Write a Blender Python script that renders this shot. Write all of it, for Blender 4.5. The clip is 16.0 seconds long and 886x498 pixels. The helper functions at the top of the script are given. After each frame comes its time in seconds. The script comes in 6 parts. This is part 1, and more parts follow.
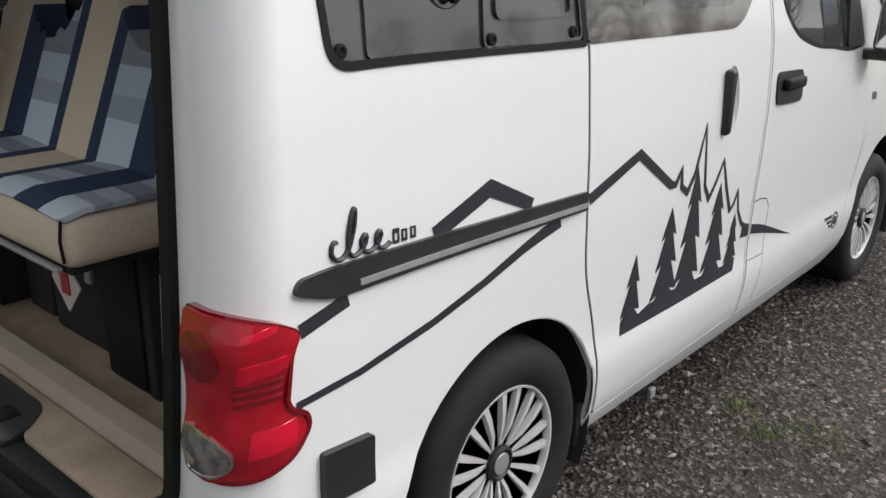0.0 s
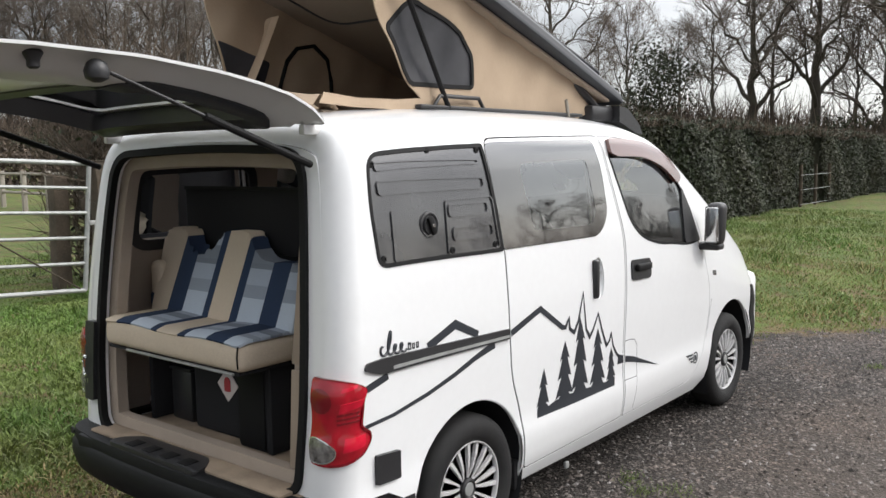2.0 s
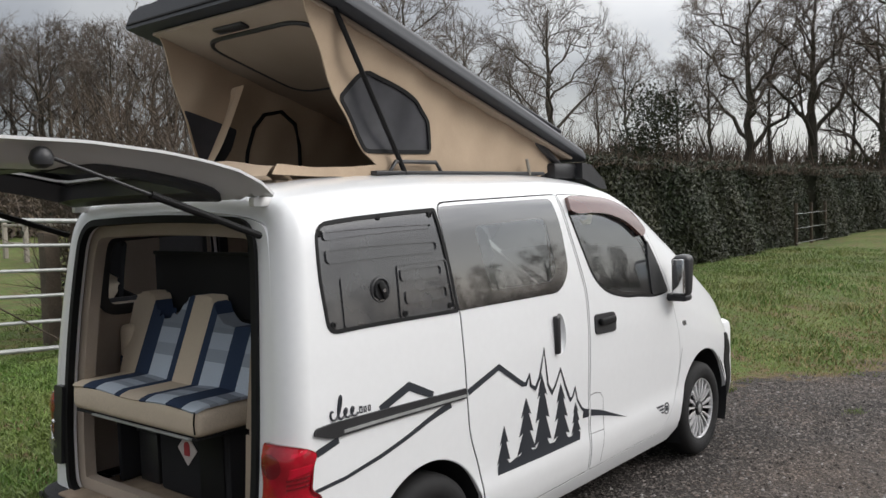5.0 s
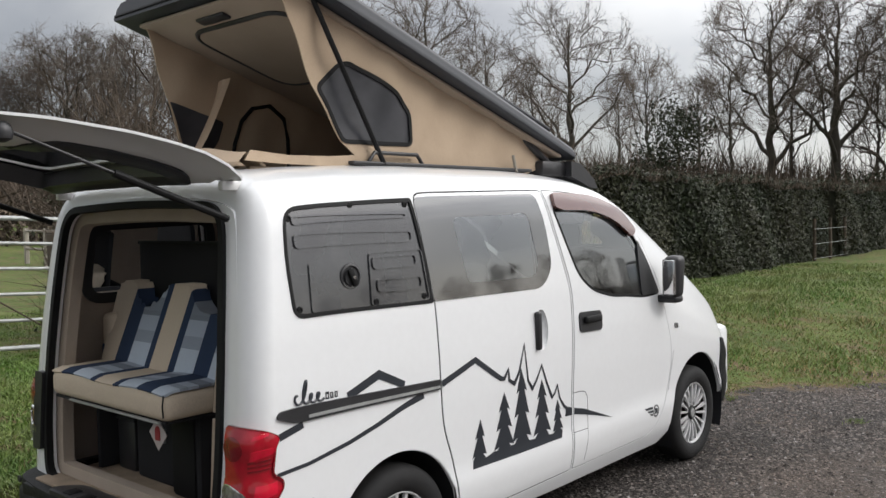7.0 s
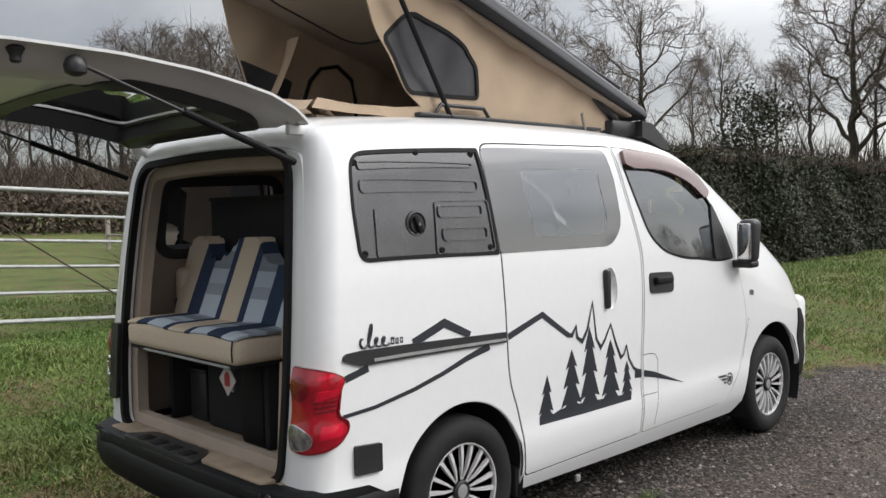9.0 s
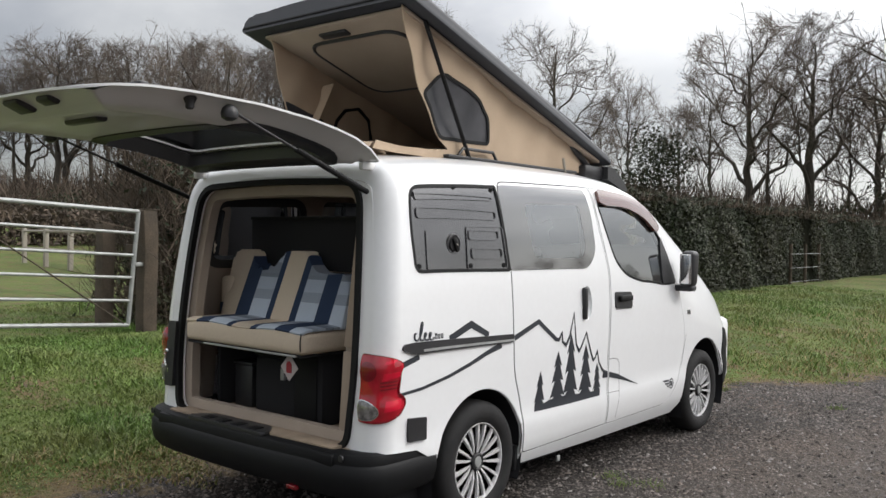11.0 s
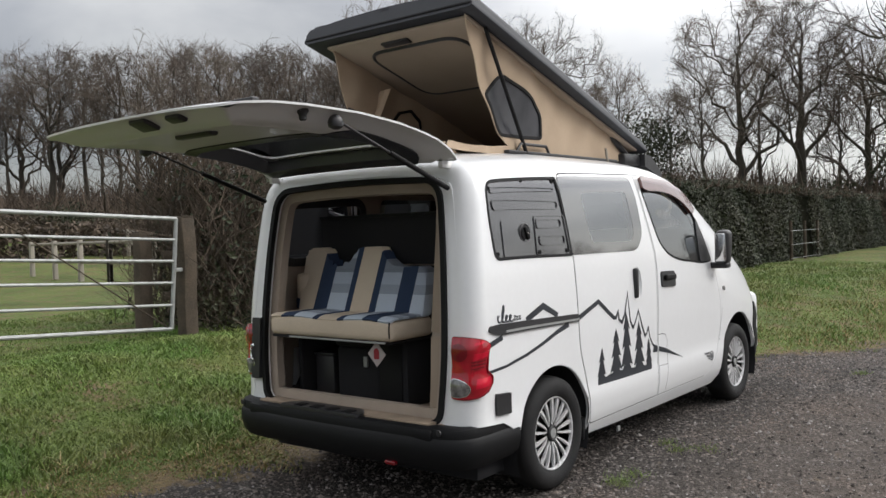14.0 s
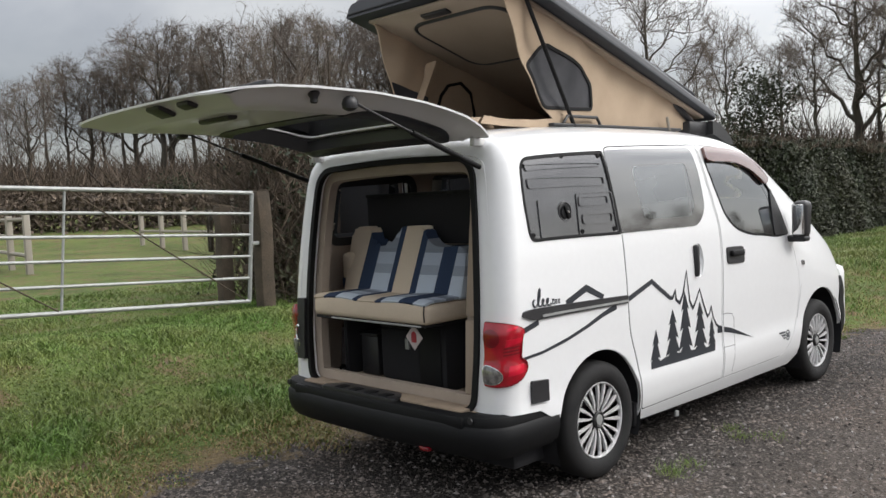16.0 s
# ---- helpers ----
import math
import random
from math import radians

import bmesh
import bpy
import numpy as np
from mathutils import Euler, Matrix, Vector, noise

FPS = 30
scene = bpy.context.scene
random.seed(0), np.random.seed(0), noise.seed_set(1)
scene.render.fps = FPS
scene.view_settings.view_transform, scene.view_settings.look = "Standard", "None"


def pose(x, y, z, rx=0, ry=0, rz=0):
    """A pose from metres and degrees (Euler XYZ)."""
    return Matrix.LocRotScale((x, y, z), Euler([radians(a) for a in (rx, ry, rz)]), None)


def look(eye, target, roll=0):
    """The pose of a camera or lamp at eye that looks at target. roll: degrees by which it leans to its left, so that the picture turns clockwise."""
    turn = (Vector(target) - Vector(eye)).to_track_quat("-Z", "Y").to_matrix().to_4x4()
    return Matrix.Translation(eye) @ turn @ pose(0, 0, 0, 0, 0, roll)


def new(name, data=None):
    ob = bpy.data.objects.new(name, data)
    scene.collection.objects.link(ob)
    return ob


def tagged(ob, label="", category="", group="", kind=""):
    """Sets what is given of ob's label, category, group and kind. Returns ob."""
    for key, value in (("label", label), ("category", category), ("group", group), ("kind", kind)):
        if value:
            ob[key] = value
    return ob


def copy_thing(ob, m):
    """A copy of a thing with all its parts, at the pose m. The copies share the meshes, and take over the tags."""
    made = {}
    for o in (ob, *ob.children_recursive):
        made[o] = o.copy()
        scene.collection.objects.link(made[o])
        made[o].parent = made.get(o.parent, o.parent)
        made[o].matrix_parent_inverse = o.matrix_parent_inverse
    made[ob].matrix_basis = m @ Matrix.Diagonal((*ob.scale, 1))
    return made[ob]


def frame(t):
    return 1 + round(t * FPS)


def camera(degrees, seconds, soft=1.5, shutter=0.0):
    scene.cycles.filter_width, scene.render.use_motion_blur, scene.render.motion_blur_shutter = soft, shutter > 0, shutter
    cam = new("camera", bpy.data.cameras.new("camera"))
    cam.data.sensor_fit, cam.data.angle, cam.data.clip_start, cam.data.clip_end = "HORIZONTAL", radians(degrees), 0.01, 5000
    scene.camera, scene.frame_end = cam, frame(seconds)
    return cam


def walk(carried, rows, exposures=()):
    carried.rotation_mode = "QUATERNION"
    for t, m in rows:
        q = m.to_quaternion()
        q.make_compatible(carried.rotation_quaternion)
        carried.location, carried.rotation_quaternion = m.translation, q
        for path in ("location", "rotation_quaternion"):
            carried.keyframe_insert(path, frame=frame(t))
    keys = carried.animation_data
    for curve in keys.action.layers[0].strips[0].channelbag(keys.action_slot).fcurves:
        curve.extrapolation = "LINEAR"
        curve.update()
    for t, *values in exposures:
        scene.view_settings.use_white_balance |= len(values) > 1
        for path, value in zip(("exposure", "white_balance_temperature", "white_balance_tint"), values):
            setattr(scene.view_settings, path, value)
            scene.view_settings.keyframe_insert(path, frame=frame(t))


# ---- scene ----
cam = camera(55.0, 16.0)
PATH = [
    (0, (1.83, -0.547, 1.412), (0.586, 0.879, 0.764), 0.7),
    (0.5, (2.236, -0.95, 1.536), (1.002, 0.522, 0.981), 0.1),
    (1, (2.569, -1.3, 1.578), (1.306, 0.187, 1.138), -0.3),
    (1.5, (2.704, -1.58, 1.574), (1.461, -0.049, 1.24), -0.7),
    (2, (2.813, -1.76, 1.611), (1.556, -0.218, 1.401), -0.9),
    (2.5, (2.888, -1.748, 1.643), (1.593, -0.227, 1.548), -0.3),
    (3, (2.981, -1.736, 1.675), (1.624, -0.266, 1.649), 0.1),
    (3.5, (3.005, -1.743, 1.706), (1.606, -0.314, 1.701), -0.2),
    (4, (3.011, -1.737, 1.702), (1.62, -0.3, 1.675), -1.1),
    (4.5, (3.018, -1.723, 1.698), (1.69, -0.229, 1.629), -1.6),
    (5, (3.028, -1.69, 1.701), (1.757, -0.15, 1.587), -1.9),
    (5.2, (3.029, -1.672, 1.697), (1.774, -0.12, 1.568), -1.9),
    (7.3, (3.187, -1.548, 1.557), (1.853, -0.059, 1.502), -1.3),
    (7.5, (3.188, -1.534, 1.527), (1.832, -0.064, 1.489), -1.7),
    (8, (3.181, -1.523, 1.467), (1.779, -0.097, 1.413), -2.1),
    (8.5, (3.172, -1.527, 1.436), (1.744, -0.129, 1.354), -2.0),
    (9, (3.164, -1.545, 1.423), (1.735, -0.148, 1.331), -1.2),
    (9.2, (3.205, -1.621, 1.45), (1.784, -0.217, 1.351), 0.1),
    (11.3, (3.311, -2.645, 1.387), (2.083, -1.067, 1.373), 0.3),
    (11.5, (3.287, -2.721, 1.376), (2.086, -1.121, 1.368), -0.1),
    (12, (3.251, -2.862, 1.385), (2.086, -1.236, 1.387), -1.0),
    (12.5, (3.231, -2.918, 1.396), (2.091, -1.275, 1.401), -1.6),
    (13, (3.226, -2.961, 1.393), (2.052, -1.342, 1.37), -1.7),
    (13.5, (3.217, -3.01, 1.394), (1.997, -1.425, 1.359), -1.5),
    (14, (3.198, -3.037, 1.397), (1.949, -1.475, 1.354), -1.9),
    (14.5, (3.179, -3.06, 1.397), (1.929, -1.5, 1.34), -2.5),
    (15, (3.183, -3.028, 1.395), (1.945, -1.46, 1.3), -3.4),
    (15.5, (3.211, -2.872, 1.404), (1.923, -1.348, 1.266), -3.6),
    (16, (3.352, -2.694, 1.465), (1.922, -1.301, 1.346), -2.7),
]
walk(cam, [(t, look(eye, target, roll)) for t, eye, target, roll in PATH],
     [(0, -0.38), (0.5, -0.22), (1, -0.12), (2, -0.06), (3.5, -0.25), (5, -0.46), (9, -0.37), (12.5, -0.28), (14, -0.36), (15.2, -0.34), (16, -0.2)])

# ---------------- world, sun ----------------
world = bpy.data.worlds.new("overcast_sky")
scene.world = world
world.use_nodes = True
wn, wl = world.node_tree.nodes, world.node_tree.links
wn.clear()
w_out = wn.new("ShaderNodeOutputWorld")
w_bg = wn.new("ShaderNodeBackground")
w_sky = wn.new("ShaderNodeTexSky")
w_sky.sky_type = "NISHITA"
w_sky.sun_disc = False
w_sky.sun_elevation = radians(34)
w_sky.sun_rotation = radians(57)
w_co = wn.new("ShaderNodeTexCoord")
w_map = wn.new("ShaderNodeMapping")
w_map.inputs["Scale"].default_value = (1.0, 1.0, 2.6)
w_map.inputs["Location"].default_value = (0.35, 1.2, 0.1)
w_n = wn.new("ShaderNodeTexNoise")
w_n.inputs["Scale"].default_value = 2.1
w_n.inputs["Detail"].default_value = 9.0
w_n.inputs["Roughness"].default_value = 0.52
w_n.inputs["Distortion"].default_value = 0.35
w_ramp = wn.new("ShaderNodeValToRGB")
w_ramp.color_ramp.elements[0].position = 0.36
w_ramp.color_ramp.elements[0].color = (0.48, 0.485, 0.515, 1)
w_ramp.color_ramp.elements[1].position = 0.60
w_ramp.color_ramp.elements[1].color = (0.84, 0.835, 0.83, 1)
w_sep = wn.new("ShaderNodeSeparateXYZ")
w_hi = wn.new("ShaderNodeMapRange")
w_hi.inputs["From Min"].default_value = 0.12
w_hi.inputs["From Max"].default_value = 0.95
w_hi.inputs["To Min"].default_value = 0.56
w_hi.inputs["To Max"].default_value = 3.1
w_mul = wn.new("ShaderNodeMixRGB")
w_mul.blend_type = "MULTIPLY"
w_mul.inputs[0].default_value = 1.0
w_mix = wn.new("ShaderNodeMixRGB")
w_mix.inputs[0].default_value = 0.03
w_bg.inputs["Strength"].default_value = 1.0
wl.new(w_co.outputs["Generated"], w_map.inputs["Vector"])
wl.new(w_map.outputs["Vector"], w_n.inputs["Vector"])
wl.new(w_n.outputs["Fac"], w_ramp.inputs["Fac"])
wl.new(w_co.outputs["Generated"], w_sep.inputs["Vector"])
wl.new(w_sep.outputs["Z"], w_hi.inputs["Value"])
wl.new(w_ramp.outputs["Color"], w_mul.inputs[1])
wl.new(w_hi.outputs["Result"], w_mul.inputs[2])
# brighter cloud where the sun stands behind it
w_dot = wn.new("ShaderNodeVectorMath")
w_dot.operation = "DOT_PRODUCT"
w_dot.inputs[1].default_value = Vector((0.38, 0.84, 0.40)).normalized()
wl.new(w_co.outputs["Generated"], w_dot.inputs[0])
w_sunny = wn.new("ShaderNodeMapRange")
w_sunny.inputs["From Min"].default_value = 0.4
w_sunny.inputs["From Max"].default_value = 1.0
w_sunny.inputs["To Min"].default_value = 1.0
w_sunny.inputs["To Max"].default_value = 2.9
wl.new(w_dot.outputs["Value"], w_sunny.inputs["Value"])
w_mul2 = wn.new("ShaderNodeMixRGB")
w_mul2.blend_type = "MULTIPLY"
w_mul2.inputs[0].default_value = 1.0
wl.new(w_mul.outputs["Color"], w_mul2.inputs[1])
wl.new(w_sunny.outputs["Result"], w_mul2.inputs[2])
wl.new(w_mul2.outputs["Color"], w_mix.inputs[1])
wl.new(w_sky.outputs["Color"], w_mix.inputs[2])
wl.new(w_mix.outputs["Color"], w_bg.inputs["Color"])
wl.new(w_bg.outputs["Background"], w_out.inputs["Surface"])

sun_data = bpy.data.lights.new("sun", "SUN")
sun_data.energy, sun_data.angle, sun_data.color = 1.5, radians(18), (1.0, 0.95, 0.88)
sun = new("sun", sun_data)
sun.matrix_world = look((26, 17, 23), (0, 1.5, 0.5))


# ---------------- materials ----------------
def mat(name, color, rough=0.5, metal=0.0, coat=0.0, coat_ior=1.5, noise_amt=0.0, noise_scale=8.0, bump=0.0, bump_scale=60.0,
        color2=None, spec=0.5, fine=0.0, fine_scale=200.0, random_amt=0.0, island=0.0):
    m = bpy.data.materials.new(name)
    m.use_nodes = True
    nt = m.node_tree
    n, l = nt.nodes, nt.links
    b = n["Principled BSDF"]
    b.inputs["Roughness"].default_value = rough
    b.inputs["Metallic"].default_value = metal
    b.inputs["Coat Weight"].default_value = coat
    b.inputs["Coat Roughness"].default_value = 0.04
    b.inputs["Coat IOR"].default_value = coat_ior
    b.inputs["Specular IOR Level"].default_value = spec
    co = n.new("ShaderNodeTexCoord")
    c = n.new("ShaderNodeRGB")
    c.outputs[0].default_value = (*color, 1)
    out = c.outputs[0]

    def mixed(a, other, fac_out, kind="MIX"):
        x = n.new("ShaderNodeMixRGB")
        x.blend_type = kind
        l.new(fac_out, x.inputs[0])
        l.new(a, x.inputs[1])
        if isinstance(other, tuple):
            x.inputs[2].default_value = (*other, 1)
        else:
            l.new(other, x.inputs[2])
        return x.outputs[0]

    def scaled(value, amt):
        k = n.new("ShaderNodeMath")
        k.operation = "MULTIPLY"
        l.new(value, k.inputs[0])
        k.inputs[1].default_value = amt
        return k.outputs[0]

    if color2 or noise_amt:
        t = n.new("ShaderNodeTexNoise")
        t.inputs["Scale"].default_value = noise_scale
        t.inputs["Detail"].default_value = 6
        l.new(co.outputs["Object"], t.inputs["Vector"])
        r = n.new("ShaderNodeValToRGB")
        r.color_ramp.elements[0].position, r.color_ramp.elements[1].position = 0.35, 0.65
        l.new(t.outputs["Fac"], r.inputs["Fac"])
        second = color2 or tuple(v * 0.6 for v in color)
        out = mixed(out, second, scaled(r.outputs["Color"], noise_amt or 1.0))
    if fine:
        t2 = n.new("ShaderNodeTexNoise")
        t2.inputs["Scale"].default_value = fine_scale
        t2.inputs["Detail"].default_value = 3
        l.new(co.outputs["Object"], t2.inputs["Vector"])
        r2 = n.new("ShaderNodeMapRange")
        r2.inputs["From Min"].default_value, r2.inputs["From Max"].default_value = 0.3, 0.7
        r2.inputs["To Min"].default_value, r2.inputs["To Max"].default_value = 1 - fine, 1 + fine
        l.new(t2.outputs["Fac"], r2.inputs["Value"])
        x = n.new("ShaderNodeVectorMath")
        x.operation = "SCALE"
        l.new(out, x.inputs[0])
        l.new(r2.outputs["Result"], x.inputs["Scale"])
        out = x.outputs[0]
    if random_amt or island:
        if island:
            src = n.new("ShaderNodeNewGeometry").outputs["Random Per Island"]
        else:
            src = n.new("ShaderNodeObjectInfo").outputs["Random"]
        amt = random_amt or island
        r3 = n.new("ShaderNodeMapRange")
        r3.inputs["To Min"].default_value, r3.inputs["To Max"].default_value = 1 - amt, 1 + amt
        l.new(src, r3.inputs["Value"])
        x = n.new("ShaderNodeVectorMath")
        x.operation = "SCALE"
        l.new(out, x.inputs[0])
        l.new(r3.outputs["Result"], x.inputs["Scale"])
        out = x.outputs[0]
    l.new(out, b.inputs["Base Color"])
    if bump:
        t4 = n.new("ShaderNodeTexNoise")
        t4.inputs["Scale"].default_value = bump_scale
        t4.inputs["Detail"].default_value = 4
        l.new(co.outputs["Object"], t4.inputs["Vector"])
        bp = n.new("ShaderNodeBump")
        bp.inputs["Strength"].default_value = bump
        bp.inputs["Distance"].default_value = 0.01
        l.new(t4.outputs["Fac"], bp.inputs["Height"])
        l.new(bp.outputs["Normal"], b.inputs["Normal"])
    return m


def glass_mat(name, tint, gloss=0.02, see=0.8, ior=2.1):
    """Tinted sheet glass: clear tint seen through, with a Fresnel gloss on top."""
    m = bpy.data.materials.new(name)
    m.use_nodes = True
    n, l = m.node_tree.nodes, m.node_tree.links
    n.clear()
    out = n.new("ShaderNodeOutputMaterial")
    tr = n.new("ShaderNodeBsdfTransparent")
    tr.inputs[0].default_value = (*(v * see for v in tint), 1)
    gl = n.new("ShaderNodeBsdfGlossy")
    gl.inputs["Roughness"].default_value = gloss
    gl.inputs["Color"].default_value = (0.95, 0.97, 1, 1)
    fr = n.new("ShaderNodeFresnel")
    fr.inputs["IOR"].default_value = ior
    mx = n.new("ShaderNodeMixShader")
    l.new(fr.outputs[0], mx.inputs[0])
    l.new(tr.outputs[0], mx.inputs[1])
    l.new(gl.outputs[0], mx.inputs[2])
    l.new(mx.outputs[0], out.inputs["Surface"])
    return m


M_WHITE = mat("white_car_paint", (0.78, 0.79, 0.80), 0.32, coat=0.8, noise_amt=0.25, noise_scale=1.3, color2=(0.74, 0.745, 0.75), fine=0.01, fine_scale=30)
M_WHITE_IN = mat("white_inner_paint", (0.68, 0.68, 0.67), 0.35, coat=0.3, noise_amt=0.3, noise_scale=3, color2=(0.60, 0.60, 0.59))
M_BLACK = mat("black_plastic", (0.018, 0.018, 0.02), 0.42, noise_amt=0.5, noise_scale=5, color2=(0.03, 0.03, 0.032), bump=0.08, bump_scale=400)
M_BUMPER = mat("textured_bumper_plastic", (0.006, 0.0063, 0.007), 0.55, spec=0.2, noise_amt=0.6, noise_scale=3, color2=(0.010, 0.0105, 0.0115), bump=0.12, bump_scale=500)
M_RUBBER = mat("tyre_rubber", (0.012, 0.012, 0.013), 0.75, spec=0.3, noise_amt=0.6, noise_scale=9, color2=(0.024, 0.023, 0.022), bump=0.15, bump_scale=300)
M_SEAL = mat("black_rubber_seal", (0.006, 0.006, 0.0065), 0.65, spec=0.25)
# matt black parts; also the deep shade of voids, put into the colour
M_DARK = mat("matt_black_and_void_shade", (0.010, 0.010, 0.012), 0.9)
M_GLOSSBLK = mat("gloss_black_panel", (0.026, 0.027, 0.030), 0.25, coat=1.0, coat_ior=1.6, noise_amt=0.6, noise_scale=4, color2=(0.065, 0.066, 0.07))
M_DECAL = mat("charcoal_vinyl_decal", (0.022, 0.026, 0.033), 0.4, noise_amt=0.4, noise_scale=6, color2=(0.03, 0.034, 0.042))
M_ALLOY = mat("silver_wheel_trim", (0.70, 0.70, 0.71), 0.3, metal=0.3, noise_amt=0.4, noise_scale=20, color2=(0.60, 0.59, 0.58))
M_ALLOYDK = mat("dark_wheel_recess", (0.012, 0.012, 0.013), 0.5)
M_CHROME = mat("chrome", (0.8, 0.8, 0.8), 0.12, metal=1.0)
# brighter and darker reds put the lens's play of light into colour
M_RED = mat("red_lamp_lens", (0.40, 0.0010, 0.014), 0.10, coat=1.0, noise_amt=0.7, noise_scale=17, color2=(0.24, 0.0008, 0.007), spec=0.5)
M_REDHI = mat("red_lamp_reflector_glint", (0.72, 0.0035, 0.035), 0.16, metal=0.25, coat=1.0, noise_amt=0.5, noise_scale=45, color2=(0.60, 0.004, 0.02))
M_REDDK = mat("red_lamp_core", (0.17, 0.0006, 0.006), 0.10, coat=0.9)
M_LAMP = mat("clear_lamp_lens", (0.34, 0.335, 0.33), 0.12, metal=0.5, coat=1.0, noise_amt=0.9, noise_scale=40, color2=(0.08, 0.075, 0.075))
M_CANVAS = mat("beige_tent_canvas", (0.45, 0.345, 0.245), 0.85, noise_amt=0.5, noise_scale=5, color2=(0.38, 0.285, 0.20), fine=0.06, fine_scale=260, bump=0.25, bump_scale=14)
M_LINER = mat("beige_headliner", (0.33, 0.265, 0.205), 0.9, noise_amt=0.5, noise_scale=4, color2=(0.27, 0.215, 0.165), fine=0.05, fine_scale=300)
M_TRIM = mat("beige_carpet_trim", (0.37, 0.305, 0.25), 0.95, noise_amt=0.5, noise_scale=5, color2=(0.29, 0.24, 0.195), fine=0.10, fine_scale=350, bump=0.1, bump_scale=300)
M_CARPET = mat("sandy_floor_carpet", (0.33, 0.255, 0.185), 0.95, noise_amt=0.7, noise_scale=9, color2=(0.20, 0.155, 0.115), fine=0.14, fine_scale=240, bump=0.2, bump_scale=200)
M_ROOFTOP = mat("dark_grey_roof_shell", (0.024, 0.026, 0.032), 0.5, spec=0.3, noise_amt=0.6, noise_scale=3, color2=(0.036, 0.038, 0.044), bump=0.05, bump_scale=200)
M_MESH = mat("black_window_mesh", (0.020, 0.021, 0.026), 0.5, noise_amt=0.8, noise_scale=6, color2=(0.05, 0.05, 0.058))
M_FRONTSEAT = mat("grey_seat_fabric", (0.10, 0.10, 0.105), 0.9, fine=0.1)
M_GLASS = glass_mat("tinted_window_glass", (0.66, 0.72, 0.69), ior=3.0, see=0.9)
M_GLASSC = glass_mat("clear_window_glass", (0.66, 0.72, 0.69))
M_GLASSD = glass_mat("cab_door_glass", (0.70, 0.76, 0.73), ior=2.6)
M_PRIV = mat("dark_privacy_glass", (0.022, 0.021, 0.021), 0.05, coat=1.0, coat_ior=2.3)
M_DEFLECT = mat("smoked_brown_deflector", (0.13, 0.055, 0.045), 0.12, coat=1.0)
M_GALV = mat("galvanised_steel", (0.36, 0.37, 0.365), 0.5, metal=0.35, noise_amt=0.6, noise_scale=14, color2=(0.24, 0.245, 0.24))
M_POST = mat("weathered_timber_post", (0.085, 0.064, 0.045), 0.9, noise_amt=0.8, noise_scale=7, color2=(0.045, 0.036, 0.026), fine=0.2, fine_scale=60, bump=0.5, bump_scale=40)
M_RAILW = mat("pale_weathered_rail", (0.30, 0.275, 0.235), 0.85, noise_amt=0.6, noise_scale=6, color2=(0.28, 0.25, 0.21))
M_BARK = mat("bare_tree_bark", (0.055, 0.046, 0.038), 0.95, noise_amt=0.8, noise_scale=1.6, color2=(0.085, 0.080, 0.058), random_amt=0.25)
# distance haze put into the colour: twigs paler than the bark
M_TWIG = mat("hazed_winter_twigs", (0.135, 0.110, 0.090), 0.95, random_amt=0.3)
M_HEDGE = mat("laurel_hedge_leaves", (0.025, 0.034, 0.017), 0.5, island=0.5, noise_amt=0.6, noise_scale=0.8, color2=(0.046, 0.042, 0.022), spec=0.22)
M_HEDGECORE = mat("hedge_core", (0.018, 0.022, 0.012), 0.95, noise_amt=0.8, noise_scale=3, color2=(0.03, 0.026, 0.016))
M_BRAMBLE = mat("bare_bramble_stems", (0.092, 0.070, 0.052), 0.95, island=0.6)
M_GRASSB = mat("grass_blades", (0.092, 0.172, 0.026), 0.6, island=0.38, noise_amt=0.75, noise_scale=1.3, color2=(0.175, 0.178, 0.052))
M_GRASSD = mat("dry_grass_blades", (0.27, 0.20, 0.095), 0.7, island=0.45, noise_amt=0.7, noise_scale=3.0, color2=(0.15, 0.150, 0.045))
M_STONEP = mat("pale_gravel_chips", (0.22, 0.205, 0.195), 0.75, island=0.5, spec=0.3)
M_STONE = mat("gravel_chips", (0.115, 0.104, 0.097), 0.8, island=0.85, noise_amt=0.6, noise_scale=1.1, color2=(0.105, 0.078, 0.062), spec=0.3)


# ---------------- mesh helpers ----------------
def link_mesh(name, me, material, parent=None, label=""):
    ob = new(name, me)
    if material is not None and not me.materials:
        for x in material if isinstance(material, (list, tuple)) else [material]:
            me.materials.append(x)
    if parent is not None:
        ob.parent = parent
    if label:
        tagged(ob, label)
    return ob


def part(name, bm, material, parent=None, label="", smooth=35):
    me = bpy.data.meshes.new(name)
    bmesh.ops.recalc_face_normals(bm, faces=bm.faces)
    bm.to_mesh(me)
    bm.free()
    if smooth:
        me.shade_smooth()
        me.set_sharp_from_angle(angle=radians(smooth))
    return link_mesh(name, me, material, parent, label)


def root(name, label, category, group="", kind="", at=(0, 0, 0)):
    ob = new(name)
    ob.empty_display_size = 0.2
    ob.location = at
    return tagged(ob, label, category, group, kind)


def add_box(bm, lo, hi, bevel=0.0, seg=2, m=None):
    verts = bmesh.ops.create_cube(bm, size=1.0)["verts"]
    for v in verts:
        v.co = Vector([lo[i] + (v.co[i] + 0.5) * (hi[i] - lo[i]) for i in range(3)])
    if bevel:
        edges = list({e for v in verts for e in v.link_edges})
        made = bmesh.ops.bevel(bm, geom=edges, offset=bevel, segments=seg, profile=0.5, affect="EDGES")
        verts = list({v for f in made["faces"] for v in f.verts} | {v for v in verts if v.is_valid})
    if m is not None:
        bmesh.ops.transform(bm, matrix=m, verts=verts)
    return verts


